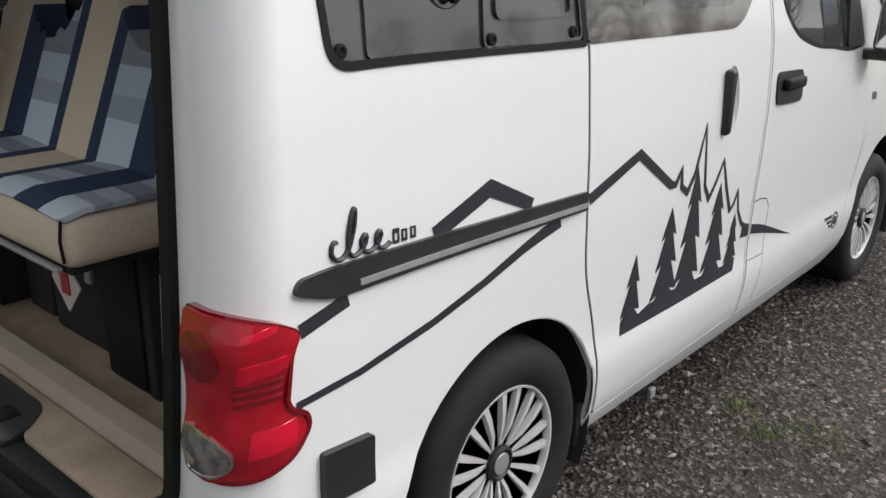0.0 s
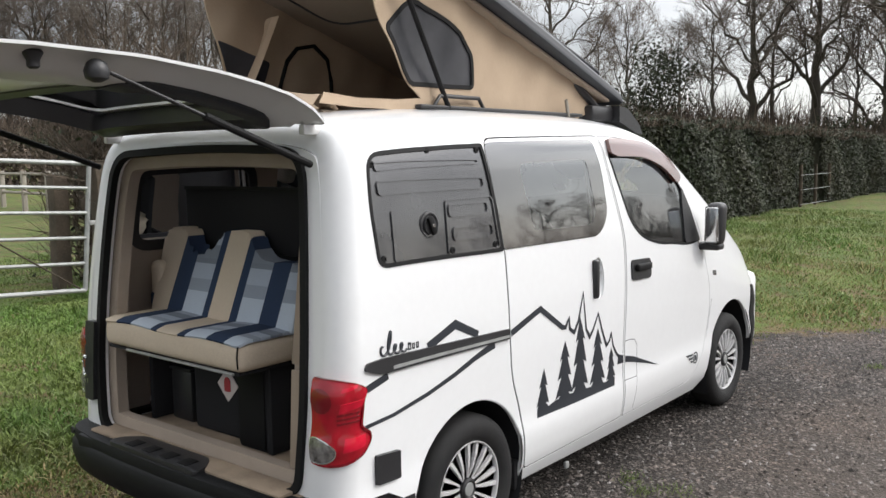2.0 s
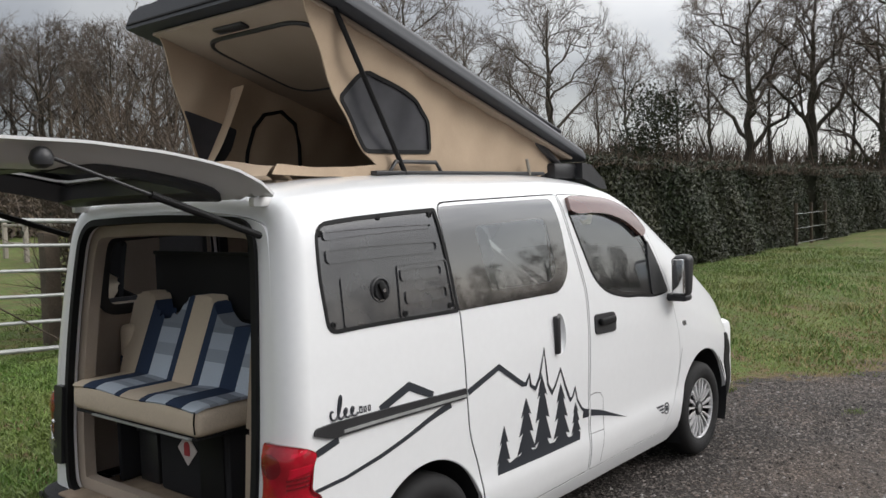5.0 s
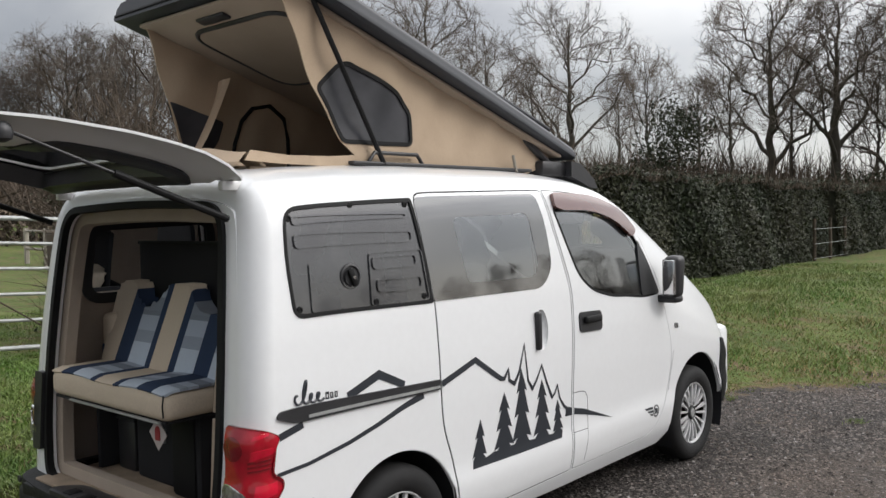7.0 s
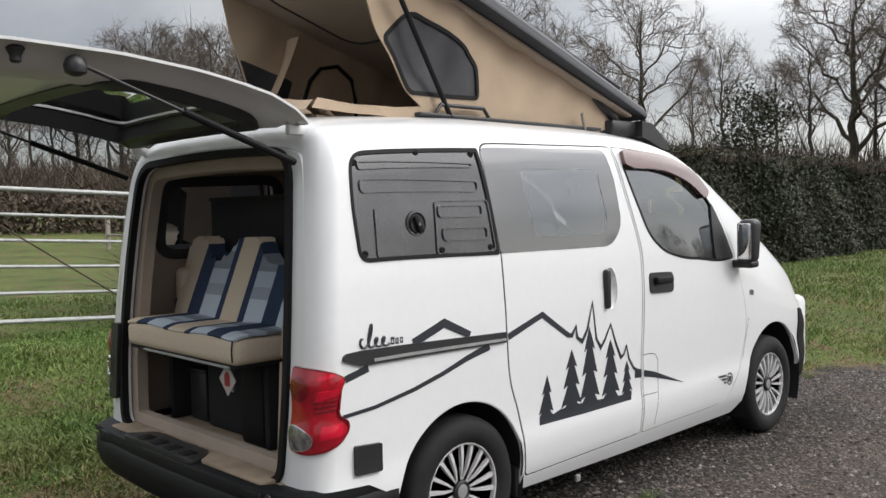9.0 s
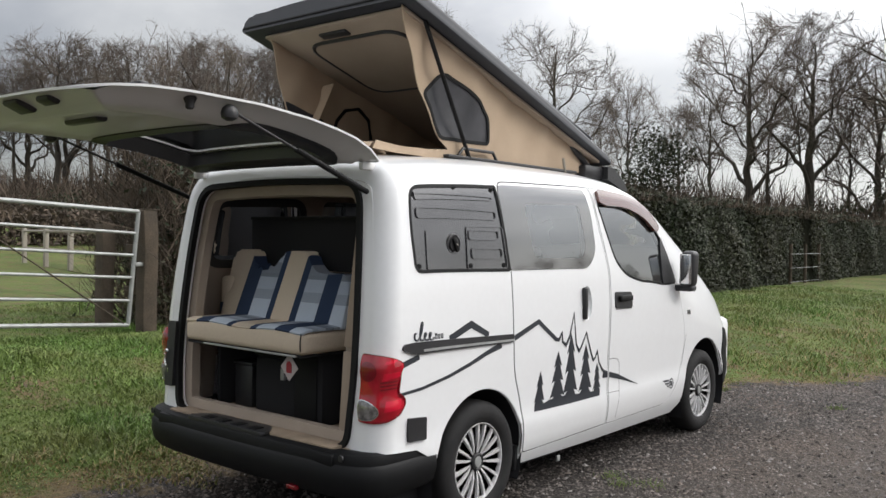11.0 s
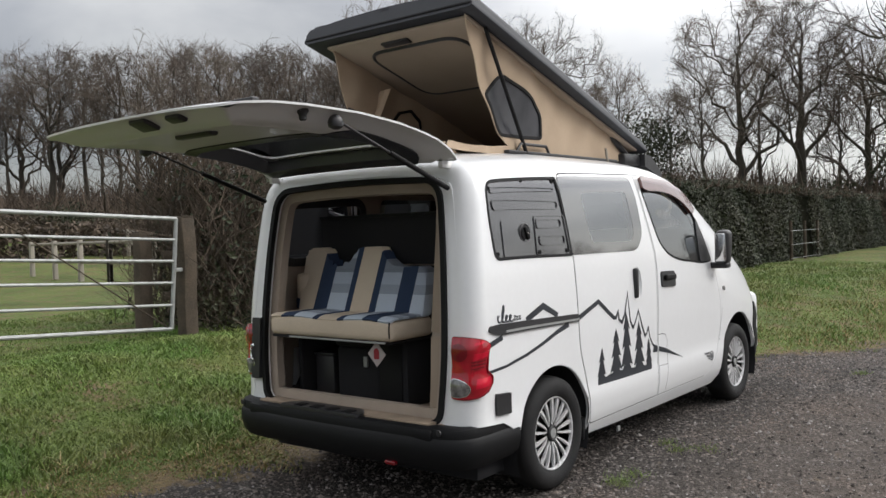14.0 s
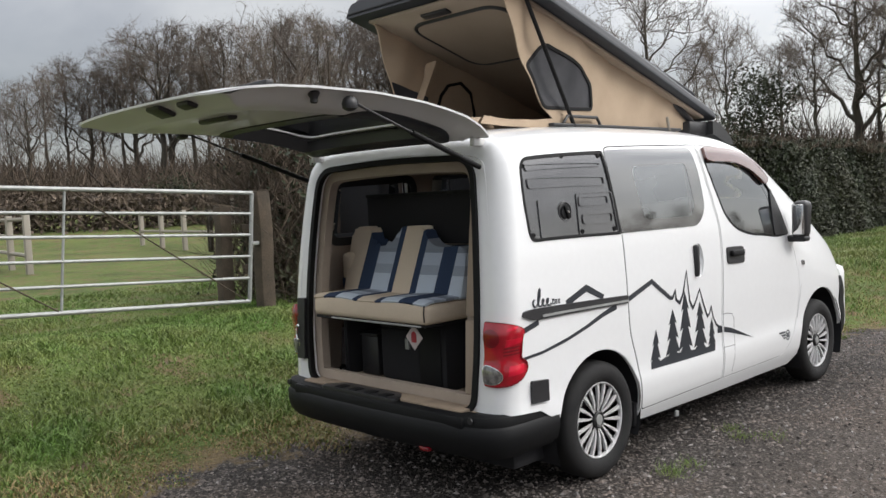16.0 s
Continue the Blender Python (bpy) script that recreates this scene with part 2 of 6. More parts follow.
def box(lo, hi, bevel=0.0, seg=2, m=None):
    bm = bmesh.new()
    add_box(bm, lo, hi, bevel, seg, m)
    return bm


def add_tube(bm, pts, radius, sides=8, closed=False, cap=True):
    pts = [Vector(p) for p in pts]
    n = len(pts)
    radii = radius if isinstance(radius, (list, tuple)) else [radius] * n
    rings = []
    up = Vector((0, 0, 1))
    for i, p in enumerate(pts):
        a = pts[i - 1] if (i > 0 or closed) else p
        b = pts[(i + 1) % n] if (i < n - 1 or closed) else p
        d = (b - a).normalized()
        ref = up if abs(d.dot(up)) < 0.95 else Vector((1, 0, 0))
        s = d.cross(ref).normalized()
        t = s.cross(d)
        rings.append([bm.verts.new(p + (s * math.cos(2 * math.pi * k / sides) + t * math.sin(2 * math.pi * k / sides)) * radii[i]) for k in range(sides)])
    for i in range(n if closed else n - 1):
        r0, r1 = rings[i], rings[(i + 1) % n]
        for k in range(sides):
            bm.faces.new((r0[k], r0[(k + 1) % sides], r1[(k + 1) % sides], r1[k]))
    if cap and not closed:
        bm.faces.new(rings[0][::-1])
        bm.faces.new(rings[-1])
    return bm


def tube(pts, radius, sides=8, closed=False):
    return add_tube(bmesh.new(), pts, radius, sides, closed)


def revolve(profile, sides=32, axis="x"):
    """profile: (along, radius) pairs turned about an axis."""
    bm = bmesh.new()
    rings = []
    for a, r in profile:
        ring = []
        for k in range(sides):
            c, s = math.cos(2 * math.pi * k / sides), math.sin(2 * math.pi * k / sides)
            p = (a, r * c, r * s) if axis == "x" else ((r * c, a, r * s) if axis == "y" else (r * c, r * s, a))
            ring.append(bm.verts.new(p))
        rings.append(ring)
    for r0, r1 in zip(rings, rings[1:]):
        for k in range(sides):
            bm.faces.new((r0[k], r0[(k + 1) % sides], r1[(k + 1) % sides], r1[k]))
    bm.faces.new(rings[0][::-1])
    bm.faces.new(rings[-1])
    return bm


def prism(outline, axis, lo, hi, bevel=0.0):
    """A flat outline (2D) pulled along an axis."""
    bm = bmesh.new()
    def at(p, d):
        return {"x": (d, p[0], p[1]), "y": (p[0], d, p[1]), "z": (p[0], p[1], d)}[axis]
    a = [bm.verts.new(at(p, lo)) for p in outline]
    b = [bm.verts.new(at(p, hi)) for p in outline]
    n = len(outline)
    f0, f1 = bm.faces.new(a[::-1]), bm.faces.new(b)
    for i in range(n):
        bm.faces.new((a[i], a[(i + 1) % n], b[(i + 1) % n], b[i]))
    if bevel:
        bmesh.ops.bevel(bm, geom=list(f0.edges) + list(f1.edges), offset=bevel, segments=2, profile=0.5, affect="EDGES")
    return bm


def rounded(points, radius, steps=5):
    """Rounds the corners of a 2D outline; radius a number or one for each corner."""
    out, n = [], len(points)
    for i in range(n):
        r = radius[i] if isinstance(radius, (list, tuple)) else radius
        p, a, b = Vector(points[i]), Vector(points[i - 1]), Vector(points[(i + 1) % n])
        da, db = (a - p), (b - p)
        r = min(r, da.length * 0.48, db.length * 0.48)
        if r < 1e-4:
            out.append(tuple(p))
            continue
        p0, p1 = p + da.normalized() * r, p + db.normalized() * r
        for k in range(steps + 1):
            t = k / steps
            out.append(tuple((1 - t) ** 2 * p0 + 2 * t * (1 - t) * p + t * t * p1))
    return out


def densify(outline, step):
    out, n = [], len(outline)
    for i in range(n):
        a, b = Vector(outline[i]), Vector(outline[(i + 1) % n])
        k = max(1, int((b - a).length / step + 0.5))
        out += [tuple(a.lerp(b, j / k)) for j in range(k)]
    return out


def area2(o):
    return sum(o[i - 1][0] * o[i][1] - o[i][0] * o[i - 1][1] for i in range(len(o)))


def inset(outline, d):
    """The outline moved inwards by d."""
    sgn = 1 if area2(outline) > 0 else -1
    out, n = [], len(outline)
    for i in range(n):
        p, a, b = Vector(outline[i]), Vector(outline[i - 1]), Vector(outline[(i + 1) % n])
        e0, e1 = (p - a).normalized(), (b - p).normalized()
        n0, n1 = Vector((-e0.y, e0.x)) * sgn, Vector((-e1.y, e1.x)) * sgn
        m = n0 + n1
        m = m.normalized() if m.length > 1e-6 else n0
        out.append(tuple(p + m * d / max(0.5, m.dot(n0))))
    return out


def inside(P, poly):
    """Which of the points P (n x 2) lie in the outline."""
    P, poly = np.asarray(P), np.asarray(poly)
    res = np.zeros(len(P), bool)
    x, y = P[:, 0], P[:, 1]
    j = len(poly) - 1
    for i in range(len(poly)):
        xi, yi, xj, yj = *poly[i], *poly[j]
        hit = ((yi > y) != (yj > y)) & (x < (xj - xi) * (y - yi) / (yj - yi + 1e-12) + xi)
        res ^= hit
        j = i
    return res


from mathutils.geometry import delaunay_2d_cdt


def sheet(name, surface, outline, holes=(), step=0.04, lift=0.0, skirt=0.02, material=None, parent=None, label="", mirror=False, grid_u=(), solid=False):
    """A panel cut out of a curved surface(u, v): exact outlines and holes, smooth analytic shading, edges turned inwards by the skirt."""
    loops = [densify(outline, step)] + [densify(h, step) for h in holes]
    pts, edges = [], []
    for lp in loops:
        k = len(pts)
        pts += lp
        edges += [(k + i, k + (i + 1) % len(lp)) for i in range(len(lp))]
    lo, hi = np.min(loops[0], 0), np.max(loops[0], 0)
    us = np.unique(np.concatenate([np.arange(lo[0] + step * 0.5, hi[0], step), [g for g in grid_u if lo[0] < g < hi[0]]]))
    vs = np.arange(lo[1] + step * 0.5, hi[1], step)
    G = np.array([(u, v) for u in us for v in vs]) if len(us) and len(vs) else np.zeros((0, 2))
    if len(G):
        ok = inside(G, loops[0])
        for h in loops[1:]:
            ok &= ~inside(G, h)
        B = np.array(pts)
        G = G[ok]
        if len(G):
            dist = np.sqrt(((G[:, None, :] - B[None]) ** 2).sum(2)).min(1)
            G = G[dist > step * 0.35]
            pts = pts + [tuple(g) for g in G]
    V, _, F, *_ = delaunay_2d_cdt([Vector(p) for p in pts], edges, [], 0, 1e-6)
    V2 = np.array([(v.x, v.y) for v in V])
    F = np.array([tuple(f) for f in F])
    C = V2[F].mean(1)
    keep = inside(C, loops[0])
    for h in loops[1:]:
        keep &= ~inside(C, h)
    F = F[keep]

    def where(p, off):
        e = 1e-3
        c = surface(p[0], p[1])
        du = surface(p[0] + e, p[1]) - surface(p[0] - e, p[1])
        dv = surface(p[0], p[1] + e) - surface(p[0], p[1] - e)
        nn = du.cross(dv).normalized()
        return c + nn * off, nn

    co, no = [], []
    for p in V2:
        c, nn = where(p, lift)
        co.append(c)
        no.append(nn)
    faces = [tuple(int(i) for i in f) for f in F]
    count = {}
    for f in faces:
        for i in range(3):
            a, b = f[i], f[(i + 1) % 3]
            count[(a, b)] = 1
    rim = [(a, b) for (a, b) in count if (b, a) not in count]
    top, low = {}, {}
    if solid:
        base = len(co)
        for p, nn in zip(list(co), list(no)):
            co.append(p - nn * skirt)
            no.append(-nn)
        faces += [tuple(base + i for i in f[::-1]) for f in faces]
    if skirt:
        for a, b in rim:
            for i in (a, b):
                if i not in top:
                    top[i] = len(co)
                    co.append(co[i].copy())
                    no.append(None)
                    low[i] = len(co)
                    co.append(co[i] - no[i] * skirt)
                    no.append(None)
            ta, tb = co[a], co[b]
            out = (tb - ta).cross(no[a])
            for i in (a, b):
                for w in (top[i], low[i]):
                    no[w] = out if no[w] is None else no[w] + out
            faces.append((top[b], top[a], low[a], low[b]))
    flip = -1 if mirror else 1
    me = bpy.data.meshes.new(name)
    if mirror:
        faces = [f[::-1] for f in faces]
    me.from_pydata([(c.x * flip, c.y, c.z) for c in co], [], faces)
    me.shade_smooth()
    me.normals_split_custom_set_from_vertices([Vector((m.x * flip, m.y, m.z)).normalized() for m in no])
    return link_mesh(name, me, material, parent, label)


# ---------------- the van's skin ----------------
_tab = np.array([(0.16, 0.770, 0.16), (0.24, 0.810, 0.24), (0.30, 0.836, 0.30), (0.40, 0.850, 0.40), (0.455, 0.851, 0.455), (0.50, 0.842, 0.50), (0.60, 0.844, 0.60), (0.80, 0.848, 0.80), (1.0, 0.845, 1.0),
                 (1.2, 0.832, 1.2), (1.4, 0.811, 1.4), (1.6, 0.785, 1.6), (1.68, 0.768, 1.68), (1.745, 0.742, 1.735), (1.81, 0.700, 1.776),
                 (1.90, 0.62, 1.806), (2.02, 0.50, 1.826), (2.22, 0.30, 1.842), (2.52, 0.0, 1.848), (2.7, -0.18, 1.844)])
_v = np.linspace(0.16, 2.7, 600)
_k = np.exp(-0.5 * (np.arange(-14, 15) * (_v[1] - _v[0]) / 0.022) ** 2)
_k /= _k.sum()
_sx = np.convolve(np.pad(np.interp(_v, _tab[:, 0], _tab[:, 1]), 14, "reflect", reflect_type="odd"), _k, "valid")
_sz = np.convolve(np.pad(np.interp(_v, _tab[:, 0], _tab[:, 2]), 14, "reflect", reflect_type="odd"), _k, "valid")
_dx, _dz = np.gradient(_sx, _v), np.gradient(_sz, _v)
_dl = np.hypot(_dx, _dz)
_nx, _nz = _dz / _dl, -_dx / _dl
_drop = np.array([(-1, -0.075), (0.2, -0.06), (0.5, -0.03), (0.8, -0.012), (1.1, 0.0), (1.9, 0.0), (2.15, -0.008), (2.4, -0.028), (2.65, -0.075), (2.85, -0.15), (3.0, -0.225),
                  (3.33, -0.40), (3.55, -0.53), (3.75, -0.64), (3.94, -0.75), (4.08, -0.88), (4.16, -1.0), (4.22, -1.2), (4.4, -1.22)])
_yy = np.linspace(-1, 4.4, 800)
_k2 = np.exp(-0.5 * (np.arange(-20, 21) * (_yy[1] - _yy[0]) / 0.05) ** 2)
_k2 /= _k2.sum()
_zz = np.convolve(np.pad(np.interp(_yy, _drop[:, 0], _drop[:, 1]), 20, "edge"), _k2, "valid")
CORNER = 0.10
ARC = CORNER * math.pi / 2


def rear_y(z):
    return 0.105 + 0.108 * max(0.0, (z - 0.4) / 1.3) ** 1.6


def drop(y):
    return float(np.interp(y, _yy, _zz))


def skin(u, v):
    """A point of the right flank and roof: u runs forwards from the rear corner (below nought: on the rear face), v up the flank and over the roof."""
    x, z = float(np.interp(v, _v, _sx)), float(np.interp(v, _v, _sz))
    nx, nz = float(np.interp(v, _v, _nx)), float(np.interp(v, _v, _nz))
    a = min(max(u / ARC, 0.0), 1.0) * math.pi / 2
    d = CORNER * (1 - math.sin(a))
    y0 = CORNER * (1 - math.cos(a)) + max(0.0, u - ARC)
    x, zr = x - nx * d, z - nz * d
    if u < 0:
        x, zr = x + nx * u, zr + nz * u
    y = y0 + rear_y(z) * max(0.0, 1 - y0 / 0.9)
    zf = zr + drop(y) * min(1.0, max(0.0, (z - 0.55) / 1.22))
    taper = 1 - 0.03 * max(0, min(1, (y - 3.3) / 0.7)) ** 2 - 0.10 * max(0, (y - 3.95) / 0.3) ** 2
    return Vector((x * taper, y, zf))


def uv_of(y, z):
    """The skin coordinates of a place on the flank."""
    v = z
    for _ in range(4):
        zz = float(np.interp(v, _v, _sz))
        v += (z - (zz + drop(y) * min(1.0, max(0.0, (zz - 0.55) / 1.22)))) * 0.95
        v = min(max(v, 0.16), 1.9)
    r = rear_y(min(v, 1.75))
    y0 = (y - r) / (1 - r / 0.9) if y < 0.9 else y
    return (y0 - CORNER + ARC, v)


def on_skin(points):
    return [uv_of(y, z) for y, z in points]


def arch(cy, cz, r, a0, a1, n=18):
    return [(cy + r * math.cos(radians(a0 + (a1 - a0) * i / n)), cz + r * math.sin(radians(a0 + (a1 - a0) * i / n))) for i in range(n + 1)]


def lamp_skin(u, v):
    """The tail lamp's lens: fuller towards its middle, with a waist and a crease down the corner."""
    p = skin(u, v)
    e = 1e-3
    nn = (skin(u + e, v) - skin(u - e, v)).cross(skin(u, v + e) - skin(u, v - e)).normalized()
    full = 0.012 + 0.012 * math.exp(-((v - 0.85) / 0.05) ** 2) + 0.010 * math.exp(-((v - 0.67) / 0.04) ** 2)
    crease = 0.006 * math.tanh((u - 0.075 - 0.25 * (v - 0.76)) / 0.008)
    return p + nn * (full * (0.75 + 0.25 * math.cos((u - 0.07) * 14)) - crease)


# outlines on the flank, (metres forward of the rear, metres above the ground)
SLIDE = rounded([(1.195, 0.275), (2.085, 0.285), (2.085, 0.72), (2.105, 1.00), (2.112, 1.21), (2.02, 1.49), (1.955, 1.715), (1.005, 1.695), (1.05, 1.38), (1.068, 1.25), (1.075, 0.88), (1.085, 0.71), (1.155, 0.54)],
                [0.03, 0.02, 0.02, 0.1, 0.1, 0.1, 0.02, 0.06, 0.05, 0.05, 0.1, 0.1, 0.1])
DOOR = rounded([(2.095, 0.285), (2.96, 0.29), (3.15, 0.50), (3.215, 0.75), (3.13, 1.06), (3.10, 1.17), (2.93, 1.45), (2.75, 1.615), (2.48, 1.69), (1.965, 1.715), (2.03, 1.49), (2.122, 1.21), (2.115, 1.00), (2.095, 0.72)],
               [0.02, 0.1, 0.2, 0.2, 0.05, 0.2, 0.3, 0.3, 0.3, 0.02, 0.1, 0.1, 0.1, 0.02])
SLIDE_GLASS = rounded([(1.075, 1.245), (1.86, 1.24), (1.955, 1.33), (1.935, 1.55), (1.885, 1.688), (1.015, 1.668), (1.05, 1.42)], [0.01, 0.08, 0.06, 0.2, 0.035, 0.03, 0.1])
DOOR_GLASS = rounded([(2.03, 1.625), (2.12, 1.43), (2.20, 1.275), (2.32, 1.19), (2.50, 1.145), (2.90, 1.105), (3.075, 1.115), (2.97, 1.30), (2.85, 1.465), (2.66, 1.585), (2.40, 1.645)],
                     [0.03, 0.1, 0.12, 0.1, 0.1, 0.1, 0.03, 0.1, 0.15, 0.2, 0.2])
REAR_PANEL = rounded([(0.335, 1.245), (1.06, 1.238), (1.035, 1.45), (0.995, 1.668), (0.335, 1.635), (0.318, 1.45)], [0.045, 0.01, 0.1, 0.012, 0.07, 0.2])
HANDLE_CUP = [(1.832 + 0.052 * math.cos(a * math.pi / 12), 1.035 + 0.098 * math.sin(a * math.pi / 12)) for a in range(24)]
FLANK = ([(0.33, 0.458)] + arch(0.822, 0.305, 0.362, 168, -8) + [(1.20, 0.215), (2.0, 0.20), (3.10, 0.20)] + arch(3.585, 0.31, 0.385, 187, 14)
         + [(4.0, 0.28), (4.16, 0.28)])


def flank_outline():
    low = on_skin(FLANK)
    front = [uv_of(4.19, z) for z in (0.4, 0.5, 0.57)]
    u_end = front[-1][0]
    return [(0.0, 0.475), (0.12, 0.47)] + low + front + [(u_end, 1.2), (u_end, 1.84)] + [(0.0, 1.84)]


GRID_U = [ARC * t for t in (0.12, 0.25, 0.37, 0.5, 0.62, 0.75, 0.87, 1.0, 1.15)]
van = root("camper_van", "white camper van with raised pop-top roof and open tailgate", "camper van")
for side in (False, True):
    sheet("side_frame", skin, flank_outline(), [on_skin(SLIDE), on_skin(DOOR), on_skin(REAR_PANEL)], 0.045, 0, 0.022, M_WHITE, van, mirror=side, grid_u=GRID_U)
    slide = sheet("sliding_door", skin, inset(on_skin(SLIDE), 0.008), [on_skin(SLIDE_GLASS), on_skin(HANDLE_CUP)], 0.04, 0.001, 0.024, M_WHITE, van, mirror=side)
    sheet("door_glass", skin, inset(on_skin(SLIDE_GLASS), -0.006), [inset(on_skin(rounded([(1.30, 1.30), (1.80, 1.295), (1.845, 1.35), (1.80, 1.60), (1.235, 1.585)], 0.045)), 0)], 0.05, 0.0035, 0.004, M_PRIV, slide, "dark privacy border of the side window", mirror=side)
    ob = sheet("glass_pane", skin, inset(on_skin(rounded([(1.30, 1.30), (1.80, 1.295), (1.845, 1.35), (1.80, 1.60), (1.235, 1.585)], 0.045)), -0.002), [], 0.05, 0.0025, 0, M_GLASS, slide, mirror=side)
    ob.visible_shadow = False
    # black backing close behind the door gaps: painted shade that keeps seams dark
    for ring in (SLIDE, DOOR):
        sheet("door_seal", skin, inset(on_skin(ring), -0.02), [inset(on_skin(ring), 0.02)], 0.04, -0.0025, 0, M_SEAL, van, mirror=side)
    cup_c = uv_of(1.832, 1.035)
    sheet("handle_cup", lambda p, q: skin(p, q) - Vector((0.035 * max(0.0, 1 - ((p - cup_c[0]) / 0.053) ** 2 - ((q - cup_c[1]) / 0.1) ** 2) ** 0.6, 0, 0)), inset(on_skin(HANDLE_CUP), -0.002), [], 0.012, 0.0, 0, M_WHITE, slide, mirror=side)
    fdoor = sheet("front_door", skin, inset(on_skin(DOOR), 0.006), [on_skin(DOOR_GLASS)], 0.04, 0.001, 0.024, M_WHITE, van, mirror=side)
    ob = sheet("glass_pane", skin, inset(on_skin(DOOR_GLASS), -0.004), [], 0.05, -0.006, 0, M_GLASSD, fdoor, mirror=side)
    ob.visible_shadow = False
    sheet("window_seal", skin, inset(on_skin(DOOR_GLASS), -0.008), [inset(on_skin(DOOR_GLASS), 0.008)], 0.04, 0.002, 0.012, M_SEAL, fdoor, mirror=side)
    sheet("quarter_light", skin, on_skin(rounded([(2.86, 1.115), (3.09, 1.11), (2.99, 1.30), (2.885, 1.44), (2.865, 1.30)], 0.03)), [], 0.04, 0.003, 0.01, M_BLACK, fdoor, "black corner trim behind the mirror", mirror=side)
    sheet("wind_deflector", skin, on_skin(rounded([(2.03, 1.695), (2.03, 1.625), (2.10, 1.607), (2.38, 1.607), (2.63, 1.545), (2.80, 1.45), (2.86, 1.49), (2.72, 1.60), (2.46, 1.68)], [0.02, 0.02, 0.1, 0.2, 0.2, 0.03, 0.03, 0.2, 0.2])), [], 0.04, 0.022, 0.02, M_DEFLECT, fdoor, "smoked brown wind deflector", mirror=side)

# roof skin, windscreen and bonnet, right and left halves as one mesh each
for side in (False, True):
    n_u, rows = 60, 14
    us = [ARC * t / 8 for t in range(9)] + [ARC + 0.03 + i * (2.62 - ARC - 0.03) / n_u for i in range(n_u + 1)]

    def strip(name, us, v0, v1, nv, material, label=""):
        me = bpy.data.meshes.new(name)
        vs = [v0 + (v1 - v0) * j / nv for j in range(nv + 1)]
        k = -1 if side else 1
        P = [skin(u, v) for u in us for v in vs]
        F = []
        for i in range(len(us) - 1):
            for j in range(nv):
                q = (i * (nv + 1) + j, (i + 1) * (nv + 1) + j, (i + 1) * (nv + 1) + j + 1, i * (nv + 1) + j + 1)
                F.append(q[::-1] if side else q)
        me.from_pydata([(p.x * k, p.y, p.z) for p in P], [], F)
        me.shade_smooth()
        return link_mesh(name, me, material, van, label)

    cut0, cut1 = 0.42 - CORNER + ARC - 0.1, 2.16 + ARC - CORNER
    strip("roof_skin", [u for u in us if u <= cut0] + [cut0], 1.835, 2.52, rows, M_WHITE)
    strip("roof_skin", [cut0] + [u for u in us if cut0 < u < cut1] + [cut1], 1.835, 2.06, 5, M_WHITE)
    strip("roof_skin", [cut1] + [u for u in us if u > cut1], 1.835, 2.52, rows, M_WHITE)
    ob = strip("windscreen", [2.62 + ARC - CORNER + i * 0.85 / 16 for i in range(17)], 1.83, 2.52, rows, M_GLASSC, "raked clear windscreen")
    ob.visible_shadow = False
    strip("bonnet", [3.47 + ARC - CORNER + i * 0.66 / 16 for i in range(17)], 1.83, 2.52, rows, M_WHITE)
part("front_panel", box((-0.78, 4.10, 0.30), (0.78, 4.24, 0.80), 0.05), M_WHITE, van)

# rear frame round the tailgate opening
def section_rear():
    pts = []
    for v in np.linspace(0.475, 2.52, 40):
        p = skin(0.0, float(v))
        pts.append((p.x, p.z))
    return pts


half = section_rear()
R_OUT = [(x, z) for x, z in half] + [(-x, z) for x, z in half[::-1][1:]]
OPENING = rounded([(-0.630, 0.475), (0.630, 0.475), (0.655, 0.75), (0.652, 1.0), (0.628, 1.35), (0.59, 1.640), (0, 1.660), (-0.59, 1.640), (-0.628, 1.35), (-0.652, 1.0), (-0.655, 0.75)],
                  [0.07, 0.07, 0.1, 0.2, 0.3, 0.11, 0.5, 0.11, 0.3, 0.2, 0.1], 7)


def rear_face(x, z):
    return Vector((x, rear_y(z + 0.05), z))


sheet("rear_frame", rear_face, R_OUT, [OPENING], 0.04, 0, 0.03, M_WHITE, van)
sheet("opening_seal", rear_face, inset(OPENING, -0.022), [inset(OPENING, 0.006)], 0.03, 0.016, 0.03, M_SEAL, van, "black rubber tailgate seal")


def wheel_well(cy, cz, r):
    bm = bmesh.new()
    prof = arch(cy, cz, r, -25, 205, 22)
    a = [bm.verts.new((0.83, y, z)) for y, z in prof]
    b = [bm.verts.new((0.50, y, z)) for y, z in prof]
    for i in range(len(prof) - 1):
        bm.faces.new((a[i], a[i + 1], b[i + 1], b[i]))
    bm.faces.new(b)
    return bm


for k in (1, -1):
    for cy, cz, r in ((0.822, 0.305, 0.368), (3.585, 0.31, 0.39)):
        bm = wheel_well(cy, cz, r)
        bmesh.ops.scale(bm, vec=(k, 1, 1), verts=bm.verts)
        part("wheel_arch_liner", bm, M_DARK, van)

# black sill, underbody, rear bumper
part("underbody", box((-0.74, 0.25, 0.17), (0.74, 4.1, 0.30), 0.02), M_DARK, van)
bm = bmesh.new()
plan = [(0.842, 0.468), (0.846, 0.36), (0.846, 0.22), (0.838, 0.13), (0.815, 0.075), (0.77, 0.035), (0.70, 0.010), (0.55, -0.010), (0.30, -0.022), (0, -0.027)]
plan = plan + [(-x, y) for x, y in plan[::-1][1:]]
